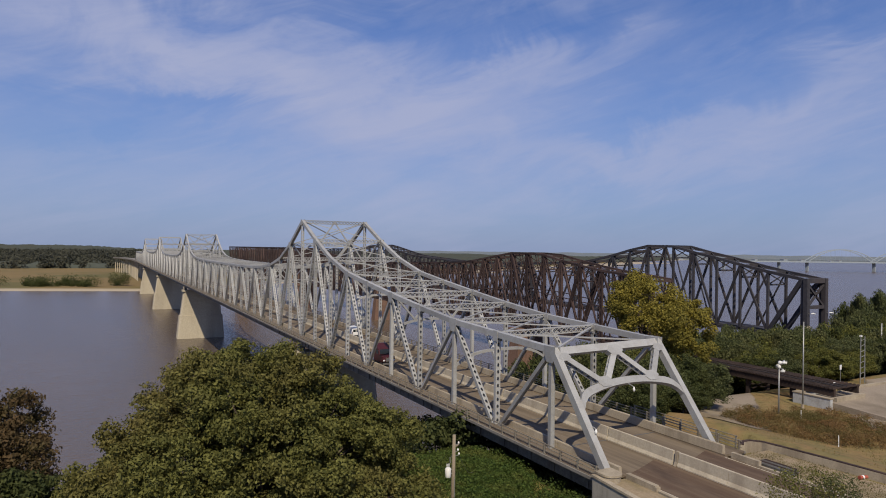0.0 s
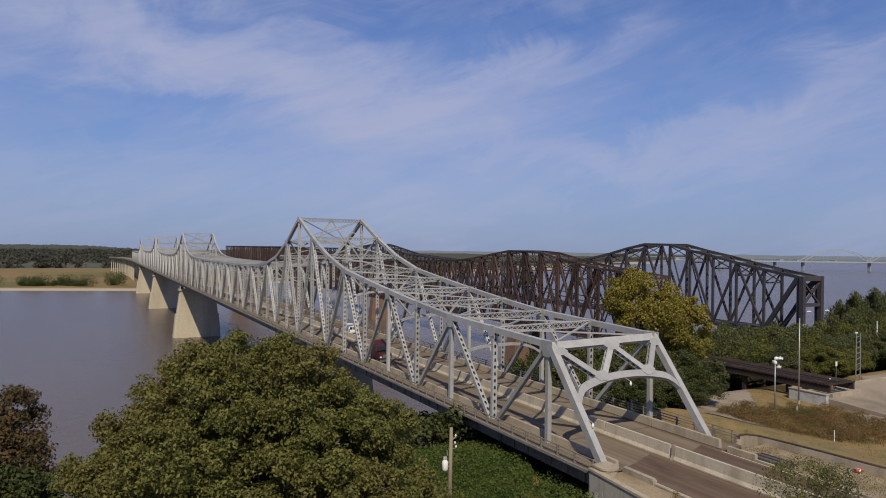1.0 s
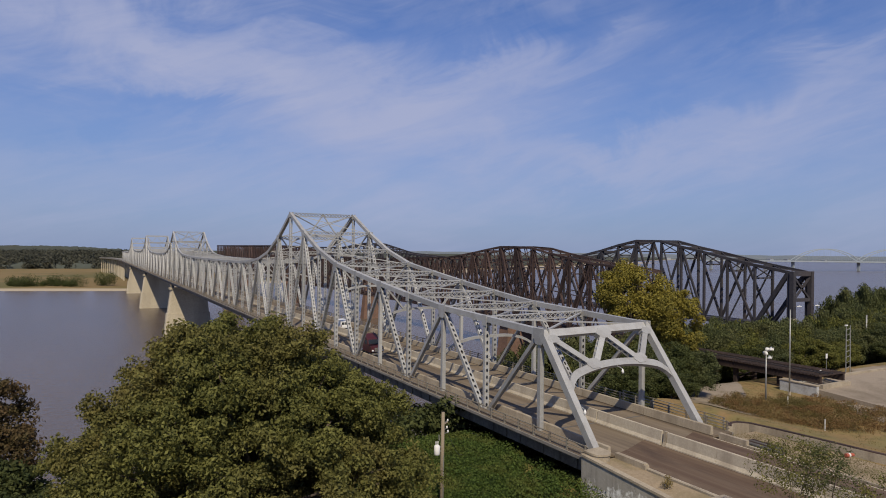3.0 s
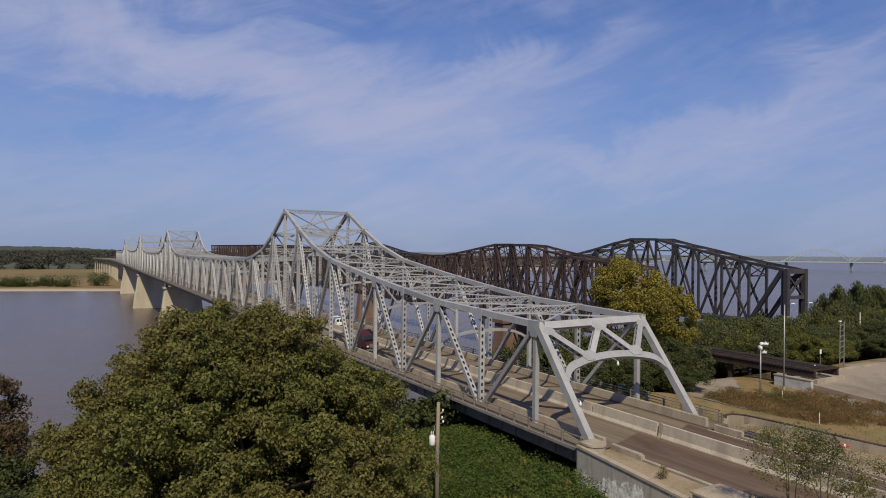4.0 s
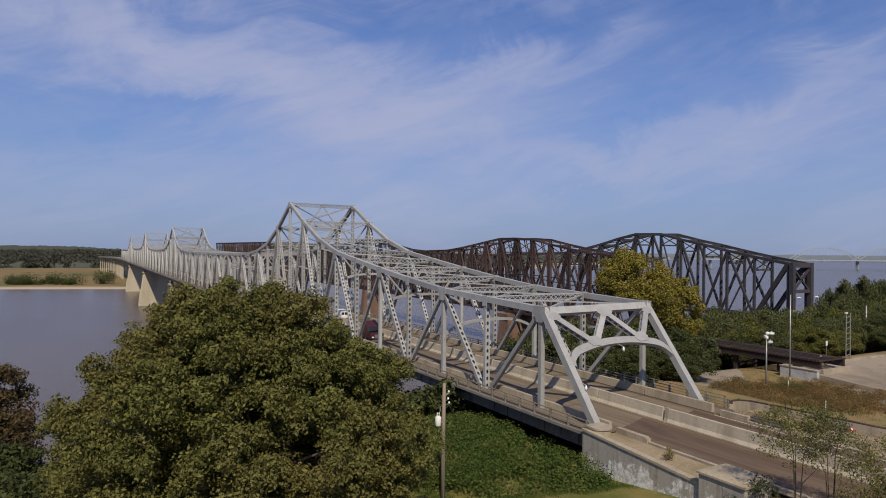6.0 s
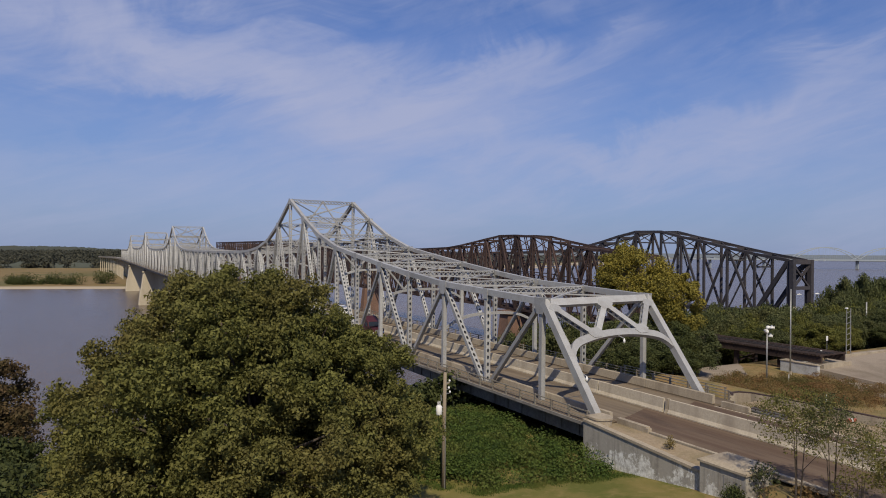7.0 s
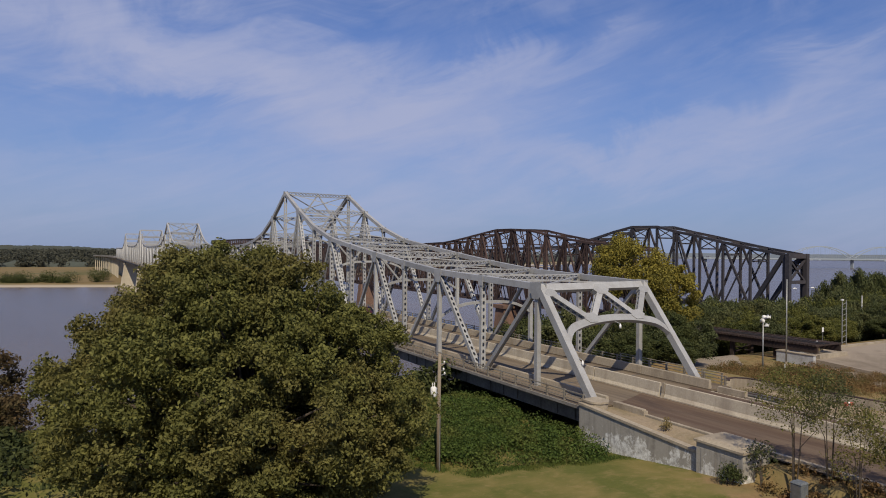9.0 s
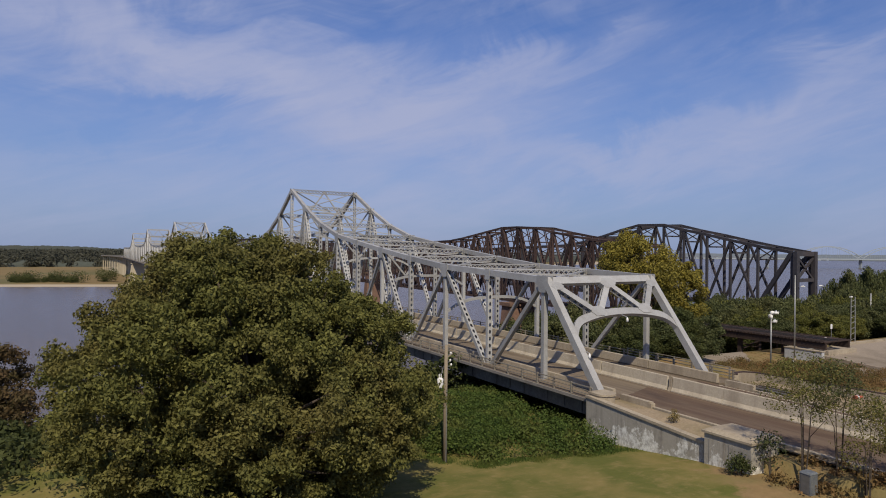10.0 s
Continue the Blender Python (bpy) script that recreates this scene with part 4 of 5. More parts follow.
# the great tree before the bridge
def great_tree(at, height, radius, seed):
    """A broad crown of many boughs, each with its own sprays of leaves, and open gaps between."""
    rng = np.random.default_rng(seed)
    t = thing("tree", "large broad olive-green tree turning brown on the lawn", "tree", at=at)
    cs, rs, boughs = [], [], []
    low = 0.5
    for count, near, far, gap in ((215, 0.86, 1.03, 1.75), (150, 0.35, 0.78, 1.3)):
        done, tries = 0, 0
        while done < count and tries < 6000:
            tries += 1
            h = rng.random() ** 0.95
            a = rng.random() * 2 * math.pi
            wide = max(0.0, 1 - ((h - 0.35) / 0.67) ** 2) ** 0.66 if h > 0.35 else 0.66 + 0.34 * h / 0.35
            uneven = 1 + 0.16 * noise.noise((2.4 * math.cos(a), 2.4 * math.sin(a), 4.0 * h)) + 0.05 * rng.normal()
            f = near + (far - near) * rng.random()
            r = max(0.3, radius * wide - 1.0) * uneven * f
            z = low + h * (height - low - 1.3) * (1 - 0.22 * (1 - f)) + 0.9 * noise.noise((1.7 * math.cos(a), 1.7 * math.sin(a), 9.0))
            p = np.array((r * math.cos(a) - 1.8 * h * h, r * math.sin(a) * 0.92 + 0.95 * h * h, max(z, 0.7)))
            if any(np.linalg.norm(p - q) < gap for q in boughs):
                continue
            done += 1
            boughs.append(p)
            out = np.array((math.cos(a), math.sin(a), 0.3 + 1.1 * h))
            out /= np.linalg.norm(out)
            size = 1.0 + 0.7 * rng.random()
            for k in range(16):
                d = rng.normal(size=3) * np.array((1, 1, 0.7)) + out * 0.6
                d /= np.linalg.norm(d)
                cs.append(p + d * size * (0.35 + 0.75 * rng.random()))
                rs.append(0.36 + 0.32 * rng.random())
    # upright leading shoots
    for k in range(26):
        a, q = rng.random() * 2 * math.pi, rng.random() ** 0.5 * 5.0
        top = height - 0.08 * q * q - 1.5
        for j in range(5):
            cs.append(np.array((q * math.cos(a) - 1.6, q * math.sin(a) + 0.85, top - 0.55 * j + 0.3 * rng.random())) + rng.normal(size=3) * 0.18)
            rs.append(0.22 + 0.09 * j)
    part("crown", leaves("crown", cs, rs, 78, 0.112, leaf_great, 0.8, seed, 0.3), leaf_great, t)
    m = Mesh()
    m.tube([(0, 0, -0.8), (0.1, 0.05, 1.6), (0.05, -0.05, 3.6)], [0.75, 0.58, 0.5], 12)
    for p in boughs[::3]:
        s0 = 1.8 + 0.35 * p[2] * rng.random()
        mid = p * 0.5
        mid[2] = s0 + (p[2] - s0) * 0.62
        m.tube([(0.05, 0, s0), tuple(mid), tuple(p)], [0.24, 0.13, 0.03], 6)
    part("trunk", m, bark, t, smooth=True)


great_tree((-33.4, -2.9, ground_z(-33.4, -2.9)), 18.9, 11.7, 11)
for i, (x, y, top, mt) in enumerate(((-55.5, 75, -0.5, leaf_russet), (-60, 72, -1.5, leaf_russet), (-55, 68, -2.8, leaf_russet), (-66, 66, -1.0, leaf_russet), (-61, 58, -5.0, leaf_russet), (-53, 58, -8.5, leaf_deep))):
    z = ground_z(x, y)
    tree("tree", "russet and dull green tree on the river bank", (x, y, z), top - z, 5.0, 5.0, 2, 70, 170, 1.5, 0.27, mt, 120 + i, 0.3, "bank trees")
tree("tree", "yellowing tall autumn tree beside the bridge approach", (48.8, 45.5, ground_z(48.8, 45.5)), 18.2 - ground_z(48.8, 45.5), 6.6, 6.6, 13, 130, 240, 1.35, 0.2, leaf_yellow, 13, 0.4, lump=0.3)
tree("tree", "smaller yellowing tree below the railway trestle", (63.5, 47.5, ground_z(63.5, 47.5)), 12.3 - ground_z(63.5, 47.5), 4.6, 4.6, 5, 90, 220, 1.2, 0.22, leaf_yellow, 14, 0.3)

# vines over the bank beside the bridge
def vine_front(x):
    """Where the vines stop at the mown lawn."""
    return float(np.interp(x, [-26, -19.5, -17.6, -15.5, -9, -2.8], [8, 4.2, 0.6, -2.6, -4.5, -5.9])) + 0.35 * math.sin(x * 1.3) + 0.25 * math.sin(x * 2.9)


def thicket(name, label, material, spots, per, leaf, seed, category="thicket"):
    cs, rs = [], []
    rng = np.random.default_rng(seed)
    for x, y, h, r in spots:
        z = ground_z(x, y)
        cs.append((x, y, z + h - r * 0.5))
        rs.append(r)
    me = leaves(name, cs, rs, per, leaf, material, 0.7, seed, 0.9)
    ob = new(name, me)
    return tagged(ob, label, category, "", "stuff")


rng = random.Random(5)
spots = []
for i in range(640):
    x, y = rng.uniform(-26, -2.6), rng.uniform(-6.5, 26)
    front = vine_front(x) + 1.0
    if y < front:
        continue
    spots.append((x, y, 0.3 + 0.9 * min(1, (y - front) / 5) + rng.random() * 0.5, 1.0 + rng.random() * 0.7))
thicket("vine_thicket", "low green vines smothering the bank", leaf_vine, spots, 230, 0.115, 21)
spots = [(rng.uniform(-80, -36), rng.uniform(8, 34), 0.8 + rng.random() * 1.5, 1.5 + rng.random()) for i in range(230)]
thicket("undergrowth", "dark green undergrowth beside the lawn", leaf_deep, spots, 150, 0.24, 22)

rng2 = random.Random(6)
spots = [(rng2.uniform(-0.5, 20), rng2.uniform(3, 48), 0, 1.4 + rng2.random() * 1.4) for i in range(260)]
spots = [(x, y, min(-3.2, -3.0 - 0.06 * y) - ground_z(x, y) - rng2.random() * 1.5, r) for x, y, h, r in spots]
thicket("shaded_brush", "dense dark brush in the shade beneath the bridge", leaf_deep, spots, 110, 0.3, 25)
spots = [(rng2.uniform(-24, -1), rng2.uniform(26, 52), 3.5 + rng2.random() * 2.5, 1.6 + rng2.random() * 1.4) for i in range(120)]
thicket("bank_brush", "green brush on the river bank", leaf_deep, spots, 120, 0.3, 26)

# woods on the bluff by the railway approaches
rng = random.Random(8)
wood_spots = []
for i in range(190):
    x = rng.uniform(21, 190)
    if x < 46:
        y, top = rng.uniform(20, 50), rng.uniform(1.5, 5.5)
    elif x < 130:
        y, top = rng.uniform(31, 66), rng.uniform(-0.6, 2.8)
        if x < 64 and y < 0.79 * (x - 66) + 46:
            continue
    else:
        y, top = rng.uniform(30, 66), rng.uniform(0.5, 4.0)
    if 63 < x < 75 and y < 64 or 135 < x < 149 and y > 64 or (x < 46 and y < 24 and x > 32) or (x > 75 and y < 34):
        continue
    wood_spots.append((x, y, top))
for i in range(34):
    wood_spots.append((rng.uniform(76, 118), rng.uniform(52, 66), rng.uniform(1.6, 3.6)))
for i in range(10):
    wood_spots.append((rng.uniform(149, 172), rng.uniform(62, 74), rng.uniform(2.0, 5.2)))
for i in range(11):
    wood_spots.append((rng.uniform(172, 206), rng.uniform(70, 86), rng.uniform(6.0, 9.5)))
kinds = []
for i in range(4):
    kinds.append(tree("tree", "green broadleaf tree in the bluff woods", (0, 0, 0), 10.0, 4.6, 4.4, 0.4, 70, 340, 1.1, 0.15, (leaf_wood, leaf_deep, leaf_green, leaf_wood)[i], 30 + i, 0.25, "bluff woods", 0.75, 0.46))
for i, (x, y, top) in enumerate(wood_spots):
    z = ground_z(x, y)
    sz = max(0.45, (top - z) / 10.0)
    sx = min(1.35, 0.62 + 0.4 * sz)
    c = kinds[i] if i < 4 else copy_thing(kinds[i % 4], pose(0, 0, 0))
    c.matrix_basis = pose(x, y, z, 0, 0, rng.uniform(0, 360))
    c.scale = (sx, sx, sz)

# brush and weeds on the slope by the road
rng = random.Random(9)
def weedy(x, y):
    """The overgrown patch between the wing wall, the drive and the lot."""
    across, deep = 0.55 * (x - 51) - 0.84 * (y - 12), 0.84 * (x - 51) + 0.55 * (y - 12)
    return (across / 13.5) ** 2 + (deep / 9.0) ** 2 < 1


spots, olive = [], []
for i in range(900):
    x, y = rng.uniform(36, 66), rng.uniform(-6, 30)
    if not weedy(x, y):
        continue
    lump = 0.5 + 0.5 * math.sin(x * 0.55 + 1.3 * math.sin(y * 0.4))
    kind = olive if (x - 53) ** 2 + (y - 16) ** 2 < 14 or rng.random() < 0.22 else spots
    kind.append((x, y, 0.5 + 0.9 * lump * rng.random() + 0.3 * rng.random(), 0.7 + rng.random() * 0.9))
thicket("dry_weeds", "rust-brown dry weeds on the slope", leaf_dry, spots, 260, 0.075, 23, "weeds")
thicket("olive_weeds", "olive-green weeds among the dry brush", leaf_olive, olive, 260, 0.075, 27, "weeds")
for i, (x, y, r, low, h, count, mt) in enumerate(((-1.2, -19.9, 2.3, 2.6, 7.6, 100, leaf_great), (0.0, -21.6, 2.0, 2.7, 7.4, 75, leaf_wood), (-1.4, -24.2, 1.6, 1.6, 6.4, 50, leaf_great), (0.5, -25.2, 1.9, 1.2, 6.1, 60, leaf_green), (-1.7, -17.9, 0.8, 0.6, 3.2, 18, leaf_wood), (0.4, -27.6, 2.0, 0.6, 5.9, 60, leaf_russet), (-1.6, -29.0, 1.7, 1.0, 5.0, 40, leaf_green))):
    bush("sapling", "sparse green roadside sapling with bare stems", (x, y, ground_z(x, y)), r, h, int(count * 1.25), 32, 0.52, 0.075, mt, 50 + i, "roadside saplings", "sapling", low)
bush("bush", "dark green bush against the concrete block", (-3.3, -16.6, ground_z(-3.3, -16.6)), 0.75, 1.5, 30, 50, 0.32, 0.07, leaf_deep, 71)
bush("weed", "dry yellow-green weed on the earth strip", (-0.6, -8.3, -0.2), 0.5, 1.1, 16, 36, 0.22, 0.05, leaf_straw, 72, "", "weed")
spots = [(rng.uniform(-3.2, 0.9), rng.uniform(-34, -18.5), 0.2 + rng.random() * 0.55, 0.45 + rng.random() * 0.45) for i in range(80)]
thicket("dry_brush", "reddish dry brush along the road edge", leaf_dry, spots, 90, 0.11, 24, "brush")


rng = random.Random(41)
spots = []
for i in range(900):
    x, y = rng.uniform(36, 66), rng.uniform(-6, 30)
    if weedy(x, y):
        spots.append((x, y, ground_z(x, y), 1.2, 9))
blades("tall_grass", "tall rust-coloured dry grass on the slope", spots, leaf_dry, 42, 0.15, 0.7, 0.035)
spots = []
for i in range(420):
    x, y = rng.uniform(44, 64), rng.uniform(10, 33)
    spots.append((x, y, ground_z(x, y), 0.7, 14))
for i in range(260):
    spots.append((rng.uniform(23, 34), rng.uniform(-30, 10), ground_z(29, 0) + 0.1, 0.8, 16))
tufts = [(rng.uniform(17, 21.5), rng.uniform(-30, -1), -0.03, 0.8, 30) for i in range(420)]
blades("olive_grass", "short olive grass on the strip beside the road", tufts, leaf_olive, 45, 0.04, 0.16, 0.03)
blades("verge_grass", "dry straw-coloured grass tufts on the verges", spots, leaf_straw, 43, 0.05, 0.2, 0.025)
spots = []
for i in range(380):
    x = rng.uniform(-26, -2.6)
    y = vine_front(x) + rng.uniform(-0.4, 1.2)
    spots.append((x, y, ground_z(x, y), 0.6, 40))
blades("lawn_edge_grass", "rough green grass at the lawn edge", spots, leaf_vine, 44, 0.06, 0.24, 0.022)


# far woods and skyline on the far bank
def canopy():
    xs = np.concatenate([np.arange(-1500, 600, 14.0), np.arange(600, 4300, 60.0)])
    rows = np.concatenate([[0, 2, 10], np.arange(20, 700, 16.0), np.arange(700, 3000, 90.0)])
    m = Mesh()
    for r in rows:
        for x in xs:
            y = 1490 - 560 * float(smoothstep(20, 260, x)) + 0.62 * max(x, 0) + r + 25 * noise.noise((x * 0.01, 0.3, 0.0))
            h = 0 if r == 0 else 9 + 7 * noise.noise((x * 0.03, y * 0.03, 2.0)) + 6 * noise.noise((x * 0.1, y * 0.1, 5.0))
            if r > 700:
                h += (r - 700) / 2300 * (14 + 20 * float(smoothstep(300, -200, x)))
            m.v.append((x, y, -28.5 + h))
    w = len(xs)
    for j in range(len(rows) - 1):
        for i in range(w - 1):
            m.f.append((j * w + i, j * w + i + 1, (j + 1) * w + i + 1, (j + 1) * w + i))
    mm, g, b, pos = mat("hazed_foliage", 1.0, 0.0, 0.0)
    f = g.noise(pos, 0.09, 6, 0.7)
    # greens lightened towards grey-blue: distance haze painted into the canopy
    col = g.mix(f, (0.050, 0.060, 0.054, 1), (0.088, 0.096, 0.084, 1))
    col = g.mix(g.ramp(g.noise(pos, 0.012, 3, 0.5), [(0.5, 0.0), (0.7, 0.7)]), col, (0.075, 0.07, 0.05, 1))
    link(g, col, b.inputs["Base Color"])
    bump(g, b, f, 0.8, 3.0)
    solo("far_woods", m, mm, "far woods along the opposite bank", "woods", "stuff", smooth=True)


canopy()
rng = random.Random(77)
cs, rs = [], []
for i in range(3000):
    x, y = rng.uniform(-1250, 180), 1485 + rng.random() ** 1.5 * 1500
    r = 6 + rng.random() * 7
    cs.append((x, y, -28.5 + (5 if y < 1510 else 11) + rng.random() * 6 - r * 0.2 + (y - 1485) * 0.006))
    rs.append(r)
# leaf colours greyed and lightened to stand in for haze over the far woods
ob = new("far_tree_crowns", leaves("far_tree_crowns", cs, rs, 42, 2.7, leaf_mat("hazed_leaves", (0.042, 0.047, 0.036), (0.092, 0.092, 0.066), (0.105, 0.092, 0.066)), 1.0, 62))
tagged(ob, "crowns of the woods beyond the far fields", "woods", "", "stuff")
cs, rs = [], []
for i in range(420):
    x = rng.uniform(-520, -15)
    if noise.noise((x * 0.018, 0.0, 0.0)) < -0.12 and rng.random() < 0.85:
        continue
    y = 800 + 0.33 * -x + rng.uniform(0, 40)
    r = 2.4 + rng.random() ** 2 * 5.6
    cs.append((x, y, -28.5 + r * 0.8))
    rs.append(r)
for i in range(9):
    cs.append((-22 + rng.uniform(-7, 7), 830 + rng.uniform(-8, 8), -20 + rng.uniform(-5, 6)))
    rs.append(6.0)
ob = new("bank_bushes", leaves("bank_bushes", cs, rs, 220, 0.62, leaf_deep, 1.0, 61))
tagged(ob, "dark bushes along the sandy far shore", "bushes", "", "stuff")


# ---- bridge approach ----
def abutment():
    wall = solo("retaining_wall", Mesh().hexa([(-2.25, -13.0, -6.5), (-1.85, -13.0, -6.5), (-1.85, 0.6, -6.5), (-2.25, 0.6, -6.5), (-2.25, -13.0, -0.55), (-1.85, -13.0, -0.55), (-1.85, 0.6, 0.30), (-2.25, 0.6, 0.30)]), peel, "grey retaining wall with flaking white paint", "wall", "structure")
    part("coping", Mesh().hexa([(-2.36, -13.0, -0.55), (-1.75, -13.0, -0.55), (-1.75, 0.6, 0.30), (-2.36, 0.6, 0.30), (-2.36, -13.0, -0.33), (-1.75, -13.0, -0.33), (-1.75, 0.6, 0.52), (-2.36, 0.6, 0.52)]), concrete, wall)
    blk = thing("wall_block", "heavy weathered concrete end block with a moulded cap", "block")
    part("body", Mesh().box(-2.6, 0.4, -17.0, -13.05, -4.5, 0.5), peel, blk)
    part("cap", Mesh().box(-2.75, 0.55, -17.15, -12.9, 0.5, 0.66).hexa([(-2.7, -17.1, 0.66), (0.5, -17.1, 0.66), (0.5, -12.95, 0.66), (-2.7, -12.95, 0.66), (-2.3, -16.7, 0.9), (0.1, -16.7, 0.9), (0.1, -13.35, 0.9), (-2.3, -13.35, 0.9)]), concrete, blk)
    part("panel", Mesh().box(-2.63, -2.603, -16.6, -15.2, -2.0, 0.1).box(-2.63, -2.603, -14.8, -13.5, -2.0, 0.1), peel, blk)
    solo("abutment", Mesh().box(-1.8, BW + 1.8, -0.6, -0.05, -9, -0.45).box(-1.2, BW + 1.2, -0.05, 1.2, -9, -2.3), concrete, "shadowed concrete abutment under the bridge end", "abutment", "structure")
    # round-nosed pedestal at the end of the railing
    for x in (-0.95,):
        ped = thing("end_pedestal", "round-nosed pale concrete pedestal closing the railing", "pedestal", "pedestals")
        poly = [(x + 0.95 * math.cos(t), -0.5 + 0.9 * math.sin(t)) for t in [math.pi + math.pi * i / 12 for i in range(13)]] + [(x + 0.95, 0.6), (x - 0.95, 0.6)]
        part("body", Mesh().prism(poly, -0.6, 0.62, "z"), concrete, ped)
        poly = [(x + (p - x) * 1.09, -0.2 + (q + 0.2) * 1.09) for p, q in poly]
        part("cap", Mesh().prism(poly, 0.62, 0.8, "z"), concrete, ped)
    # earth strips between walls and roadway
    m = Mesh()
    for i in range(12):
        y0, y1 = -0.6 - i * 1.05, -0.6 - (i + 1) * 1.05
        z0, z1 = 0.22 - i * 0.06, 0.22 - (i + 1) * 0.06
        m.quad((-1.86, y1, z1 - 0.12), (0.75, y1, 0.02), (0.75, y0, 0.02), (-1.86, y0, z0 - 0.12))
    m.quad((0.35, -60, -0.03), (1.25, -60, -0.03), (1.25, -13.2, -0.03), (0.35, -13.2, -0.03))
    m.quad((15.35, -60, -0.03), (23.0, -60, -0.03), (21.5, -0.6, -0.03), (15.35, -0.6, -0.03))
    solo("earth_strip", m, dirt, "bare dry earth with grass tufts beside the roadway", "earth", "structure")
    kerb = thing("kerb_wall", "low worn concrete kerb wall with a blunt end", "kerb")
    part("wall", Mesh().box(0.72, 1.2, -4.4, -0.7, -0.3, 0.55), concrete, kerb)
    part("painted_end", Mesh().box(0.72, 1.2, -4.6, -4.4, -0.3, 0.45), concrete, kerb)
    part("kerb", Mesh().box(0.85, 1.22, -60, -4.6, -0.3, 0.16), concrete, kerb)
    far = thing("kerb_wall", "low worn concrete kerb wall along the far lane", "kerb")
    part("wall", Mesh().box(15.38, 15.8, -4.0, -0.7, -0.3, 0.6), concrete, far)
    part("kerb", Mesh().box(15.38, 15.7, -60, -4.0, -0.3, 0.16), concrete, far)
    # curved wall at the far side
    cw = thing("curved_wall", "pale curved concrete wing wall with a dark rail", "wall")
    pts = [(18.6, 0.4), (19.6, 1.2), (20.7, 1.2), (21.6, 0.2), (22.0, -2.5), (22.4, -6), (22.9, -12), (24.0, -20), (26, -32), (29, -46)]
    for (x, y), (x2, y2) in zip(pts, pts[1:]):
        part("wall_length", Mesh().beam((x, y, 0.0), (x2, y2, 0.0), 0.45, 1.3, (0.2, 0.1, 0) if abs(y - y2) > abs(x - x2) else (0, 1, 0)), concrete, cw)
        part("coping", Mesh().beam((x, y, 0.71), (x2, y2, 0.71), 0.34, 0.12, (0.2, 0.1, 0) if abs(y - y2) > abs(x - x2) else (0, 1, 0)), rust, cw)
    gr = thing("pipe_railing", "weathered tan pipe railing beside the far deck edge", "railing")
    for i in range(7):
        y = 1.8 + i * 2.6
        part("post", Mesh().box(19.25, 19.4, y - 0.07, y + 0.07, -1.2, 1.25), rail_mat, gr)
    for z in (0.55, 1.2):
        part("pipe", Mesh().tube([(19.33, 1.6, z), (19.33, 17.6, z)], 0.05, 8), rail_mat, gr)
    # stacked guard rails
    for i in range(4):
        st = thing("guard_rail", "loose weathered guard rail lying on the verge", "guard rail", "loose guard rails")
        x = 16.4 + i * 0.42
        for j, w in enumerate((0.0, 0.12)):
            part("beam", Mesh().prism([(x - 0.18, 0), (x - 0.1, 0.1), (x, 0.02), (x + 0.1, 0.1), (x + 0.18, 0), (x + 0.18, 0.03), (x + 0.1, 0.14), (x, 0.06), (x - 0.1, 0.14), (x - 0.18, 0.03)], -7.4 + i * 0.2 + j * 0.3, -3.2 + j * 0.2, "y"), rust if i % 2 else steel_dark, st).location = (0, 0, 0.02 + j * 0.12)


abutment()


def utility_pole():
    x, y = -17.45, 0.3
    z = ground_z(x, y)
    p = thing("utility_pole", "weathered wooden utility pole with a white fitting", "utility pole", at=(x, y, z))
    part("pole", Mesh().tube([(0, 0, -0.6), (0, 0.02, 5), (0.05, 0.0, 9.6)], [0.19, 0.165, 0.135], 12), wood, p, smooth=True)
    part("transformer", Mesh().tube([(-0.5, 0, 6.1), (-0.5, 0, 6.18), (-0.5, 0, 6.85), (-0.5, 0, 6.93)], [0.2, 0.25, 0.25, 0.15], 14), white, p, "white canister transformer", True)
    part("bracket", Mesh().box(-0.5, 0.1, -0.05, 0.05, 6.35, 6.43).box(-0.5, 0.1, -0.05, 0.05, 6.68, 6.75), galv, p)
    for dx in (-0.6, -0.42):
        part("bushing", Mesh().tube([(dx, 0, 6.9), (dx, 0, 7.06), (dx, 0, 7.1), (dx, 0, 7.26)], [0.05, 0.035, 0.055, 0.03], 8), white, p)
    part("crossarm", Mesh().beam((0.05, 0, 8.55), (0.5, 0, 8.75), 0.09, 0.09), wood, p)
    for dx, zz in ((0.48, 8.78), (0.42, 8.2), (0.52, 7.85)):
        part("insulator", Mesh().tube([(dx, 0, zz), (dx, 0, zz + 0.1), (dx, 0, zz + 0.2)], [0.05, 0.09, 0.04], 8), white, p, "small white insulator")
        part("pin", Mesh().beam((0.05, 0, zz - 0.06), (dx, 0, zz), 0.04, 0.04), galv, p)
    part("cut_out", Mesh().tube([(-0.28, 0, 7.3), (-0.34, 0, 7.75)], [0.045, 0.035], 8), galv, p)
    part("drop_wire", Mesh().tube([(-0.42, 0, 7.26), (-0.36, 0, 7.5), (-0.1, 0, 8.0), (0.05, 0, 8.6)], 0.014, 5), steel_dark, p)
    part("conduit", Mesh().tube([(-0.02, -0.2, 0), (0.02, -0.18, 6.0)], 0.035, 6), galv, p)
    w = Mesh()
    n = 14
    pts = []
    for i in range(n + 1):
        f = i / n
        pts.append((x + 0.5 + (2.5 - 0.5 + 12) * f, y + 20 * f, z + 7.9 - 8.2 * f - 1.6 * math.sin(math.pi * f)))
    solo("overhead_cable", w.tube(pts, 0.02, 5), steel_dark, "thin dark service cable from the pole to the bank", "cable")


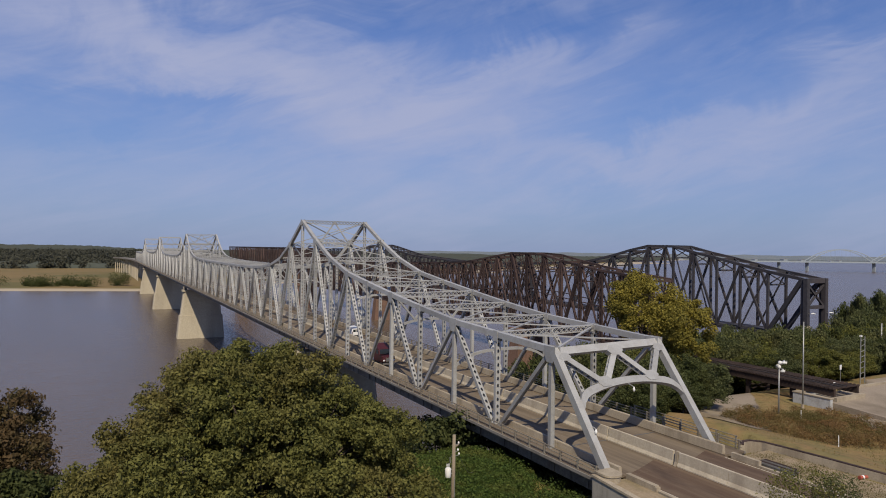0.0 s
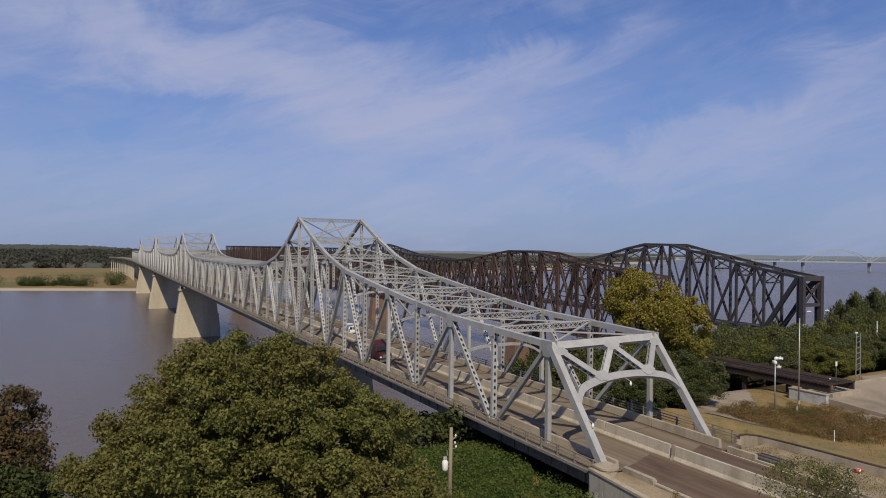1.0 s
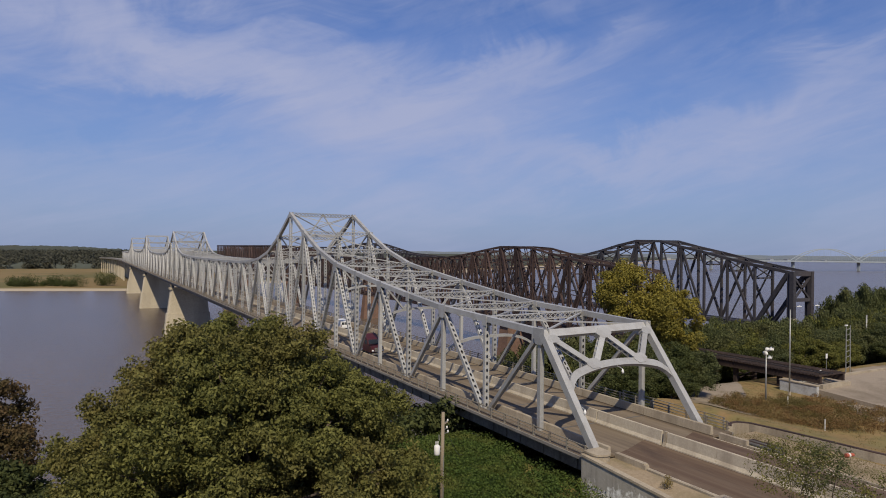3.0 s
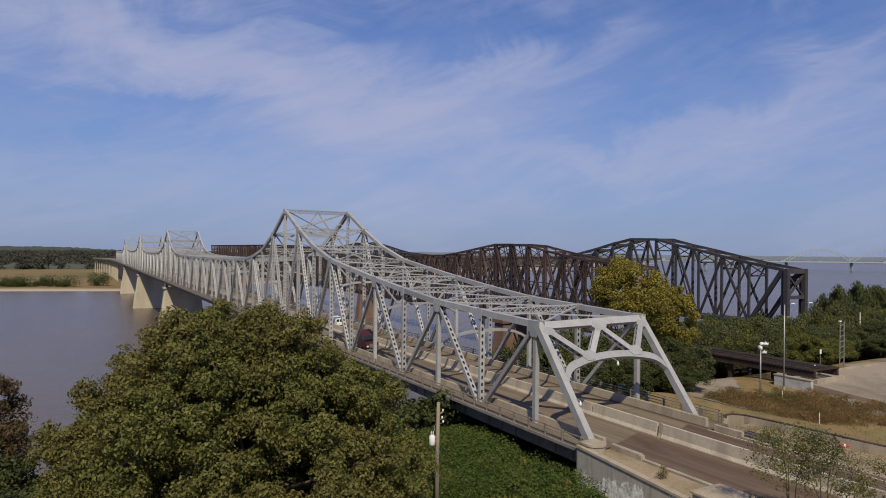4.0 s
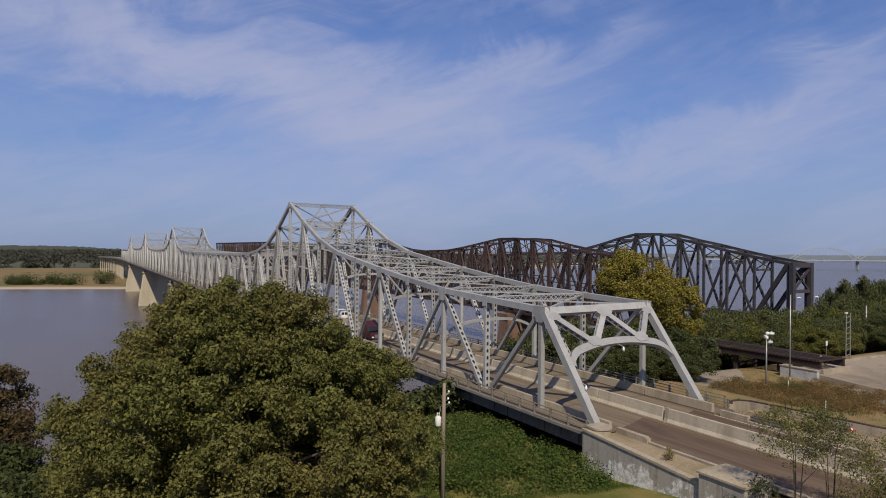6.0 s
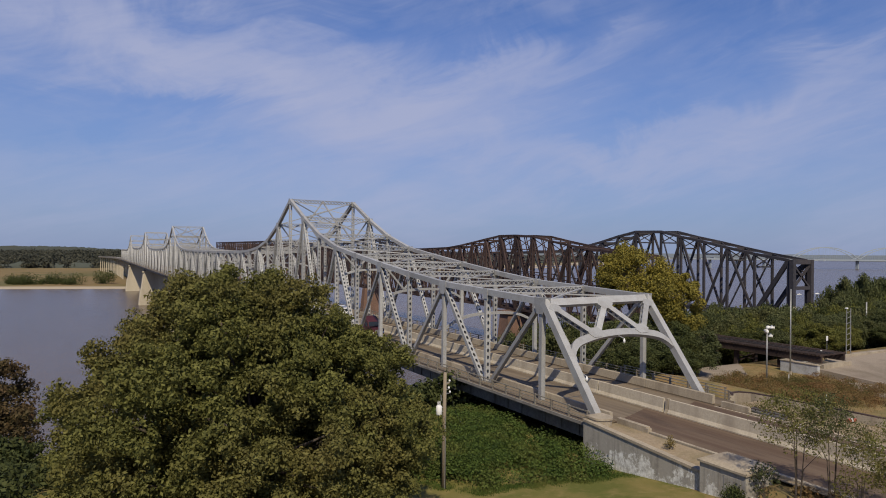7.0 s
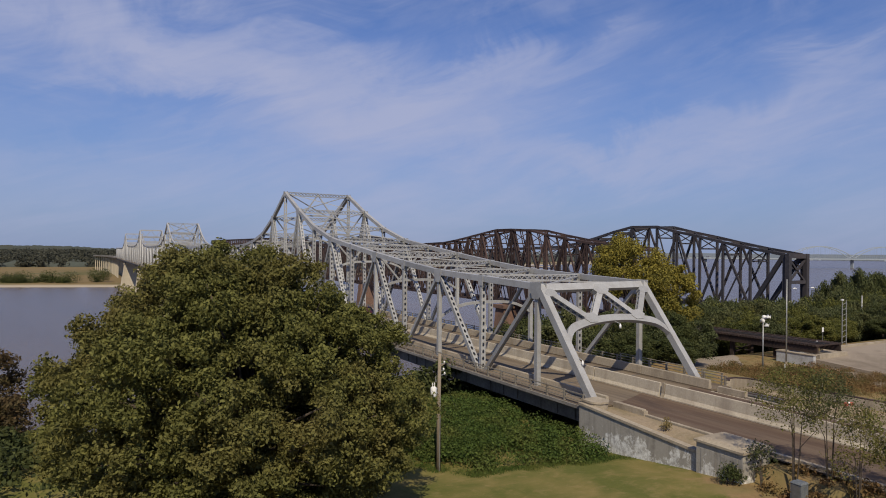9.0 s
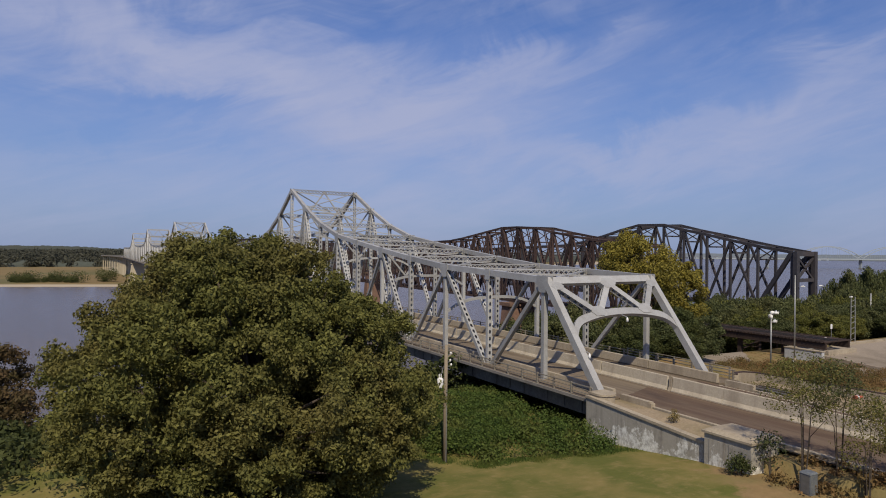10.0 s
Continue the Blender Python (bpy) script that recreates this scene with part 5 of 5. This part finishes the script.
utility_pole()
cab_grey = two_scale("cabinet_grey", (0.13, 0.145, 0.155), (0.21, 0.225, 0.235), (0.07, 0.085, 0.12), 1.6, 9.0, 0.55, 0.2, 0.7, 0.1)
x, y = -2.7, -21.2
z = ground_z(x, y)
cab = thing("utility_box", "scuffed grey metal utility cabinet on bare ground", "utility box", at=(x, y, z))
part("body", Mesh().box(-0.38, 0.38, -0.36, 0.36, -0.4, 1.3), cab_grey, cab)
part("lid", Mesh().hexa([(-0.42, -0.4, 1.3), (0.42, -0.4, 1.3), (0.42, 0.4, 1.3), (-0.42, 0.4, 1.3), (-0.34, -0.32, 1.4), (0.34, -0.32, 1.4), (0.34, 0.32, 1.4), (-0.34, 0.32, 1.4)]), cab_grey, cab)
part("door", Mesh().box(-0.4, -0.382, -0.28, 0.28, 0.05, 1.2), steel_dark, cab)


# ---- railway approach and lot ----
def drape(name, outline, material, label, category, lift=0.10, step=1.5):
    """A sheet that lies on the ground inside an outline of (x, y) points."""
    xs, ys = [p[0] for p in outline], [p[1] for p in outline]

    def inside(px, py):
        hit = False
        for (ax, ay), (bx, by) in zip(outline, outline[1:] + outline[:1]):
            if (ay > py) != (by > py) and px < (bx - ax) * (py - ay) / (by - ay) + ax:
                hit = not hit
        return hit
    m, idx = Mesh(), {}

    def vert(i, j):
        if (i, j) not in idx:
            px, py = min(xs) + i * step, min(ys) + j * step
            idx[(i, j)] = len(m.v)
            m.v.append((px, py, ground_z(px, py) + lift))
        return idx[(i, j)]
    for i in range(int((max(xs) - min(xs)) / step) + 1):
        for j in range(int((max(ys) - min(ys)) / step) + 1):
            cx, cy = min(xs) + (i + 0.5) * step, min(ys) + (j + 0.5) * step
            wob = 1.1 * noise.noise((cx * 0.35, cy * 0.35, 7.0)) + 0.5 * noise.noise((cx * 1.1, cy * 1.1, 3.0))
            if inside(cx + wob, cy + wob):
                m.f.append((vert(i, j), vert(i + 1, j), vert(i + 1, j + 1), vert(i, j + 1)))
    solo(name, m, material, label, category, "structure", smooth=True)


drape("gravel_lot", [(56, 6), (68, -12), (100, -40), (150, -40), (150, 30), (96, 31), (76, 20), (62, 14)], gravel_mat, "pale worn gravel lot", "lot", step=0.5)
drape("gravel_drive", [(33, 15), (40, 12), (50, 21), (60, 30), (64, 34), (56, 36), (46, 29), (34, 21)], gravel_mat, "pale sandy drive curving behind the bridge", "drive", step=0.4)


grey_white = two_scale("faded_white_paint", (0.40, 0.41, 0.42), (0.52, 0.53, 0.54), (0.26, 0.24, 0.22), 0.8, 5.0, 0.8, 0.0, 0.6, 0.1)


def trestle():
    t = thing("railway_trestle", "brown rusty steel railway trestle leading to the bridge", "trestle")
    edges = [19.0, 27.0, 36.0, 45.0, 54.0, 61.0]
    for x in (65.8, 72.4):
        for a, b in zip(edges, edges[1:]):
            part("girder", Mesh().box(x - 0.2, x + 0.2, a + 0.03, b - 0.03, -2.3, -1.2).box(x - 0.35, x + 0.35, a + 0.03, b - 0.03, -1.25, -1.15).box(x - 0.35, x + 0.35, a + 0.03, b - 0.03, -2.35, -2.25), trestle_iron, t)
    tie = Mesh().box(65.3, 72.9, -0.13, 0.13, -1.15, -0.92).data("tie", trestle_iron)
    for i in range(62):
        part("tie", tie, trestle_iron, t).location = (0, 19.2 + i * 0.68, 0)
    for x in (67.6, 69.1):
        part("rail", Mesh().box(x - 0.06, x + 0.06, 19, 61, -0.92, -0.76), iron, t)
    part("hand_rail", Mesh().box(65.2, 65.3, 19, 61, -0.1, 0.0), trestle_iron, t)
    for y in edges[1:-1]:
        z = min(ground_z(66, y), ground_z(72, y)) - 0.5
        for x in (66.4, 71.8):
            part("column", Mesh().box(x - 0.35, x + 0.35, y - 0.35, y + 0.35, z, -2.35), trestle_iron, t)
        part("cross_brace", Mesh().beam((66.4, y, -3.2), (71.8, y, z + 1), 0.25, 0.25, (0, 1, 0)).beam((71.8, y, -3.2), (66.4, y, z + 1), 0.25, 0.25, (0, 1, 0)), trestle_iron, t)
    ab = thing("trestle_abutment", "faded white low abutment wall under the trestle", "abutment")
    part("wall", Mesh().box(63.5, 64.19, 18.4, 25.0, -5.4, -2.5).box(64.19, 71.5, 24.0, 25.0, -5.4, -2.5), grey_white, ab)
    part("backwall", Mesh().box(65.2, 73.2, 18.3, 19.0, -5.2, -2.4), concrete, ab)
    part("coping", Mesh().box(63.4, 64.4, 18.3, 25.1, -2.5, -2.36).box(64.4, 65.4, 23.9, 25.1, -2.5, -2.36), concrete, ab)
    pl = thing("loading_platform", "low gravel-topped concrete platform beside the trestle end", "platform")
    part("slab", Mesh().hexa([(64.2, 4, -5.2), (98, 4, -5.2), (98, 22.8, -5.2), (64.2, 22.8, -5.2), (64.2, 4, -4.0), (98, 4, -3.6), (98, 22.8, -2.7), (64.2, 22.8, -2.85)]), gravel_mat, pl)
    part("edge", Mesh().box(73.5, 98, 22.81, 23.3, -5.2, -2.4), concrete, pl)
    # leaning rusty end member of the railway span
    solo("end_post_frame", Mesh().beam((66, 54.2, 7.2), (66, 46, -0.9), 0.7, 0.7).beam((66, 61, 7.0), (66, 53.8, 7.0), 0.6, 0.7), rust, "sloping rusty portal posts of the railway span", "portal")


trestle()


def flood_mast(x, y, h, lamps):
    z = ground_z(x, y)
    p = thing("flood_light_mast", "slim grey mast with white flood lights", "light mast", at=(x, y, z))
    part("mast", Mesh().tube([(0, 0, -0.4), (0, 0, h)], [0.14, 0.09], 10), galv, p, smooth=True)
    for i, (dx, dz) in enumerate(lamps):
        part("flood_light", Mesh().tube([(dx * 0.3, -0.1, h - 0.2 + dz), (dx, -0.35, h + dz), (dx * 1.25, -0.55, h + dz - 0.05)], [0.12, 0.34, 0.36], 10), white, p, "white round flood light", True)
        part("arm", Mesh().beam((0, 0, h - 0.2), (dx, -0.3, h + dz), 0.07, 0.07), galv, p)


flood_mast(50.3, 18.4, 8.4, ((-0.75, 0.0), (0.8, 0.55), (0.55, -0.75), (-0.3, 0.5)))


def plain_pole(x, y, h, r, label, head=False):
    z = ground_z(x, y)
    p = thing("street_pole", label, "pole", "poles round the lot", at=(x, y, z))
    part("shaft", Mesh().tube([(0, 0, -0.4), (0, 0, h)], [r, r * 0.7], 8), galv, p, smooth=True)
    part("foot", Mesh().tube([(0, 0, -0.2), (0, 0, 0.7)], [r * 2.0, r * 1.7], 8), concrete, p, "pale concrete foot")
    if head:
        part("lamp_head", Mesh().box(-0.5, 0.15, -0.16, 0.16, h - 0.1, h + 0.12), white, p, "white lamp head")


plain_pole(60.5, 21.2, 14.5, 0.13, "tall thin grey pole by the lot")
for x, y, h in ((91.8, 29.4, 9.5), (106.7, 27.3, 10.0)):
    z = ground_z(x, y)
    t = thing("lattice_mast", "slim galvanized lattice mast at the lot edge", "mast", "lattice masts", at=(x, y, z))
    for s in (-0.5, 0.5):
        part("leg", Mesh().tube([(s, -0.3 * s, -0.3), (s * 0.9, -0.27 * s, h)], [0.11, 0.09], 8), galv, t)
    for i in range(int(h / 1.1)):
        part("rung", Mesh().beam((-0.5, 0.15, 0.8 + 1.1 * i), (0.5, -0.15, 1.25 + 1.1 * i), 0.07, 0.07), galv, t)
    part("lamp_head", Mesh().box(-0.85, -0.3, -0.1, 0.25, h - 0.1, h + 0.15), white, t, "white lamp head")
plain_pole(140, 52, 17.0, 0.25, "pale pole rising from the woods")
for i, (x, y) in enumerate(((44, 5.2), (53, 16.5))):
    z = ground_z(x, y)
    s = thing("marker_post", "short white marker post in the weeds", "marker post", "marker posts", at=(x, y, z))
    part("post", Mesh().tube([(0, 0, -0.3), (0, 0, 1.5), (0, 0, 1.6)], [0.06, 0.06, 0.03], 8), white, s)
for i, (x, y, h) in enumerate(((70, 21.8, 2.6), (83, 28.5, 3.6))):
    s = thing("small_sign", "small white sign plate on a thin post", "sign", "small signs", at=(x, y, ground_z(x, y)))
    part("post", Mesh().tube([(0, 0, -0.3), (0, 0, h)], 0.05, 6), galv, s)
    part("plate", Mesh().box(-0.3, 0.3, -0.05, -0.02, h, h + 0.9), white, s)
for x in (137.4, 146.0):
    s = thing("portal_pedestal", "pale concrete pedestal at the railway bridge portal", "pedestal", "railway pedestals")
    part("pedestal", Mesh().box(x - 0.75, x + 0.75, 70.5, 72.0, ground_z(x, 71.2) - 1.0, 0.6), concrete, s)
    lampq = thing("signal_lamp", "white signal lamp on the bridge portal", "lamp", "signal lamps")
    part("head", Mesh().tube([(x, 69.9, 4.2), (x + 1.0, 69.7, 4.25), (x + 1.6, 69.6, 4.1)], [0.1, 0.22, 0.15], 8), white, lampq)
    part("arm", Mesh().beam((x, 70.62, 4.2), (x, 69.8, 4.2), 0.1, 0.1), galv, lampq)

orange = plain("orange_plastic", (0.36, 0.085, 0.05), 0.6)
c = thing("traffic_drum", "faded red and white traffic drum lying on the verge", "traffic drum", at=(21.6, -10.7, 0.17))
part("drum", Mesh().tube([(-0.45, 0.1, 0), (0.1, 0.02, 0), (0.5, -0.1, 0.0)], [0.19, 0.18, 0.15], 14), orange, c)
part("band", Mesh().tube([(-0.12, 0.055, 0), (0.08, 0.022, 0)], [0.193, 0.187], 14), white, c, "white band")


# ---- far arch bridge, far shore ----
# pale blue-grey for far bridge and buildings; the air's haze is in the colour
hazed_paint = plain("pale_hazed_paint", (0.28, 0.32, 0.36), 0.7)


def far_arch():
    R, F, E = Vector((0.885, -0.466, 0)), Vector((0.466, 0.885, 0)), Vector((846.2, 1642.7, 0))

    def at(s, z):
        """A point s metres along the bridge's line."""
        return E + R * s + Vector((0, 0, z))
    br = thing("arch_bridge", "pale steel tied-arch bridge far up the river", "bridge")
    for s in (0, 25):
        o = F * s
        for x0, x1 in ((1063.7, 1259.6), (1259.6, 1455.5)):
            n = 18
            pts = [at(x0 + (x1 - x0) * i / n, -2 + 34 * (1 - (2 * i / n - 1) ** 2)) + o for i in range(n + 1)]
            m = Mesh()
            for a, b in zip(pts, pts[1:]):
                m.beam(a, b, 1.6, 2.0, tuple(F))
            part("arch_rib", m, hazed_paint, br)
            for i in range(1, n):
                part("hanger", Mesh().beam(pts[i], Vector((pts[i].x, pts[i].y, -5)), 0.3, 0.3, tuple(F)), hazed_paint, br)
    part("deck", Mesh().beam(at(787, -5) + F * 12, at(1508, -5) + F * 12, 26, 3.4, tuple(F)), hazed_paint, br)
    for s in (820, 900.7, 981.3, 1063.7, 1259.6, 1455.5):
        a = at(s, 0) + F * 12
        part("pier", Mesh().box(a.x - 2, a.x + 2, a.y - 4, a.y + 4, -34, -6), hazed_paint, br)
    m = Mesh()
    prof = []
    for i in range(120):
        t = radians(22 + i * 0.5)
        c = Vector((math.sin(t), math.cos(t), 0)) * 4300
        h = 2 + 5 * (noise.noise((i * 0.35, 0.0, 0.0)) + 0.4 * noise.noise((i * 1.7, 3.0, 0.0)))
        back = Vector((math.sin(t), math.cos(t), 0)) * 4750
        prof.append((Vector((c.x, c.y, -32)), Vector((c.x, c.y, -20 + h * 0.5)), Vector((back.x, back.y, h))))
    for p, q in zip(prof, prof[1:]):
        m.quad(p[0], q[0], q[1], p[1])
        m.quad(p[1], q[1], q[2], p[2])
    # the shore's pale blue-grey has the haze of distance mixed into its colour
    solo("far_shore", m, two_scale("hazed_shore", (0.15, 0.18, 0.21), (0.19, 0.22, 0.25), (0.24, 0.25, 0.25), 0.01, 0.05, 1.0, 0.0, 0.5, 0.0, False, 0.0), "distant wooded shore across the wide river", "shore", "structure", smooth=True)
    rng = random.Random(3)
    for i in range(16):
        t = radians(44 + rng.random() * 24)
        c = Vector((math.sin(t), math.cos(t), 0)) * 4250
        s = 7 + rng.random() * 14
        b = thing("far_building", "tiny white industrial building on the far shore", "building", "far buildings", at=(c.x, c.y, -32))
        h = 8 + rng.random() * 8
        part("wall", Mesh().box(-s, s, -12, 12, 0, h), hazed_paint, b)
        part("roof", Mesh().prism([(-s - 1, h), (s + 1, h), (0, h + 4)], -12.5, 12.5, "y"), galv, b)


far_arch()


# ---- vehicles on the bridge ----
maroon = plain("maroon_paint", (0.06, 0.012, 0.014), 0.35)
white_car = plain("white_car_paint", (0.78, 0.78, 0.78), 0.3)
glass = plain("dark_glass", (0.02, 0.025, 0.03), 0.08)
rubber = plain("tyre_rubber", (0.02, 0.02, 0.02), 0.8)
chrome = plain("chrome", (0.6, 0.6, 0.6), 0.2, 0.9)


def wheel(parent, x, y, r, w):
    o = part("wheel", Mesh().tube([(-w / 2, 0, 0), (-w / 2 + 0.04, 0, 0), (w / 2 - 0.04, 0, 0), (w / 2, 0, 0)], [r * 0.86, r, r, r * 0.86], 16), rubber, parent)
    o.location = (x, y, r)
    part("rim", Mesh().tube([(-w / 2 - 0.02, 0, 0), (w / 2 + 0.02, 0, 0)], r * 0.55, 12), chrome, o)


def tractor(x, y):
    t = thing("truck_tractor", "maroon road tractor without a trailer on the bridge", "truck", at=(x, y, 0.0))
    side = [(-3.6, 1.0), (-3.7, 1.3), (-3.6, 1.9), (-2.0, 2.15), (-1.6, 3.1), (0.3, 3.9), (0.7, 3.9), (0.7, 0.9), (-3.4, 0.9)]
    part("cab", Mesh().prism(side, -1.2, 1.2, "x"), maroon, t)
    part("windscreen", Mesh().hexa([(-1.05, -2.03, 2.2), (1.05, -2.03, 2.2), (1.05, -1.98, 2.2), (-1.05, -1.98, 2.2), (-1.0, -1.68, 3.0), (1.0, -1.68, 3.0), (1.0, -1.63, 3.0), (-1.0, -1.63, 3.0)]), glass, t)
    for s in (-1, 1):
        part("side_window", Mesh().box(min(s * 1.2, s * 1.215), max(s * 1.2, s * 1.215), -1.5, -0.5, 2.15, 2.85), glass, t)
        part("headlight", Mesh().box(s * 0.95 - 0.18, s * 0.95 + 0.18, -3.76, -3.68, 1.15, 1.4), white_car, t)
        part("fuel_tank", Mesh().tube([(s * 0.95, 0.8, 0.75), (s * 0.95, 2.4, 0.75)], 0.32, 12), chrome, t)
        part("exhaust_pipe", Mesh().tube([(s * 1.0, 0.85, 1.2), (s * 1.0, 0.85, 4.1)], 0.08, 8), chrome, t)
    part("grille", Mesh().box(-0.6, 0.6, -3.74, -3.69, 1.05, 1.75), chrome, t)
    part("bumper", Mesh().box(-1.2, 1.2, -3.85, -3.65, 0.45, 0.85), chrome, t)
    part("chassis", Mesh().box(-0.45, 0.45, -3.4, 4.3, 0.7, 1.0), iron, t)
    part("fifth_wheel", Mesh().tube([(0, 3.0, 1.0), (0, 3.0, 1.15)], 0.5, 14), iron, t)
    for s in (-1, 1):
        for yy in (-2.7, 2.5, 3.8):
            wheel(t, s * 1.02, yy, 0.5, 0.32)


def van(x, y):
    t = thing("delivery_van", "plain white panel van on the bridge", "van", at=(x, y, 0.0))
    side = [(-2.7, 0.45), (-2.75, 1.0), (-2.6, 2.3), (-2.5, 2.5), (1.2, 2.5), (2.0, 1.5), (2.7, 1.2), (2.75, 0.45)]
    part("body", Mesh().prism(side, -0.98, 0.98, "x"), white_car, t)
    part("rear_window", Mesh().box(-0.75, -0.08, -2.74, -2.70, 1.4, 2.0).box(0.08, 0.75, -2.74, -2.70, 1.4, 2.0), glass, t)
    part("windscreen", Mesh().hexa([(-0.85, 1.96, 1.6), (0.85, 1.96, 1.6), (0.85, 2.0, 1.6), (-0.85, 2.0, 1.6), (-0.8, 1.35, 2.35), (0.8, 1.35, 2.35), (0.8, 1.39, 2.35), (-0.8, 1.39, 2.35)]), glass, t)
    part("bumper", Mesh().box(-0.95, 0.95, -2.85, -2.7, 0.4, 0.65), iron, t)
    for s in (-1, 1):
        part("tail_light", Mesh().box(s * 0.88 - 0.07, s * 0.88 + 0.07, -2.76, -2.72, 0.9, 1.5), maroon, t)
        for yy in (-1.8, 1.8):
            wheel(t, s * 0.88, yy, 0.36, 0.24)


tractor(3.0, 66.0)
van(11.0, 104.0)
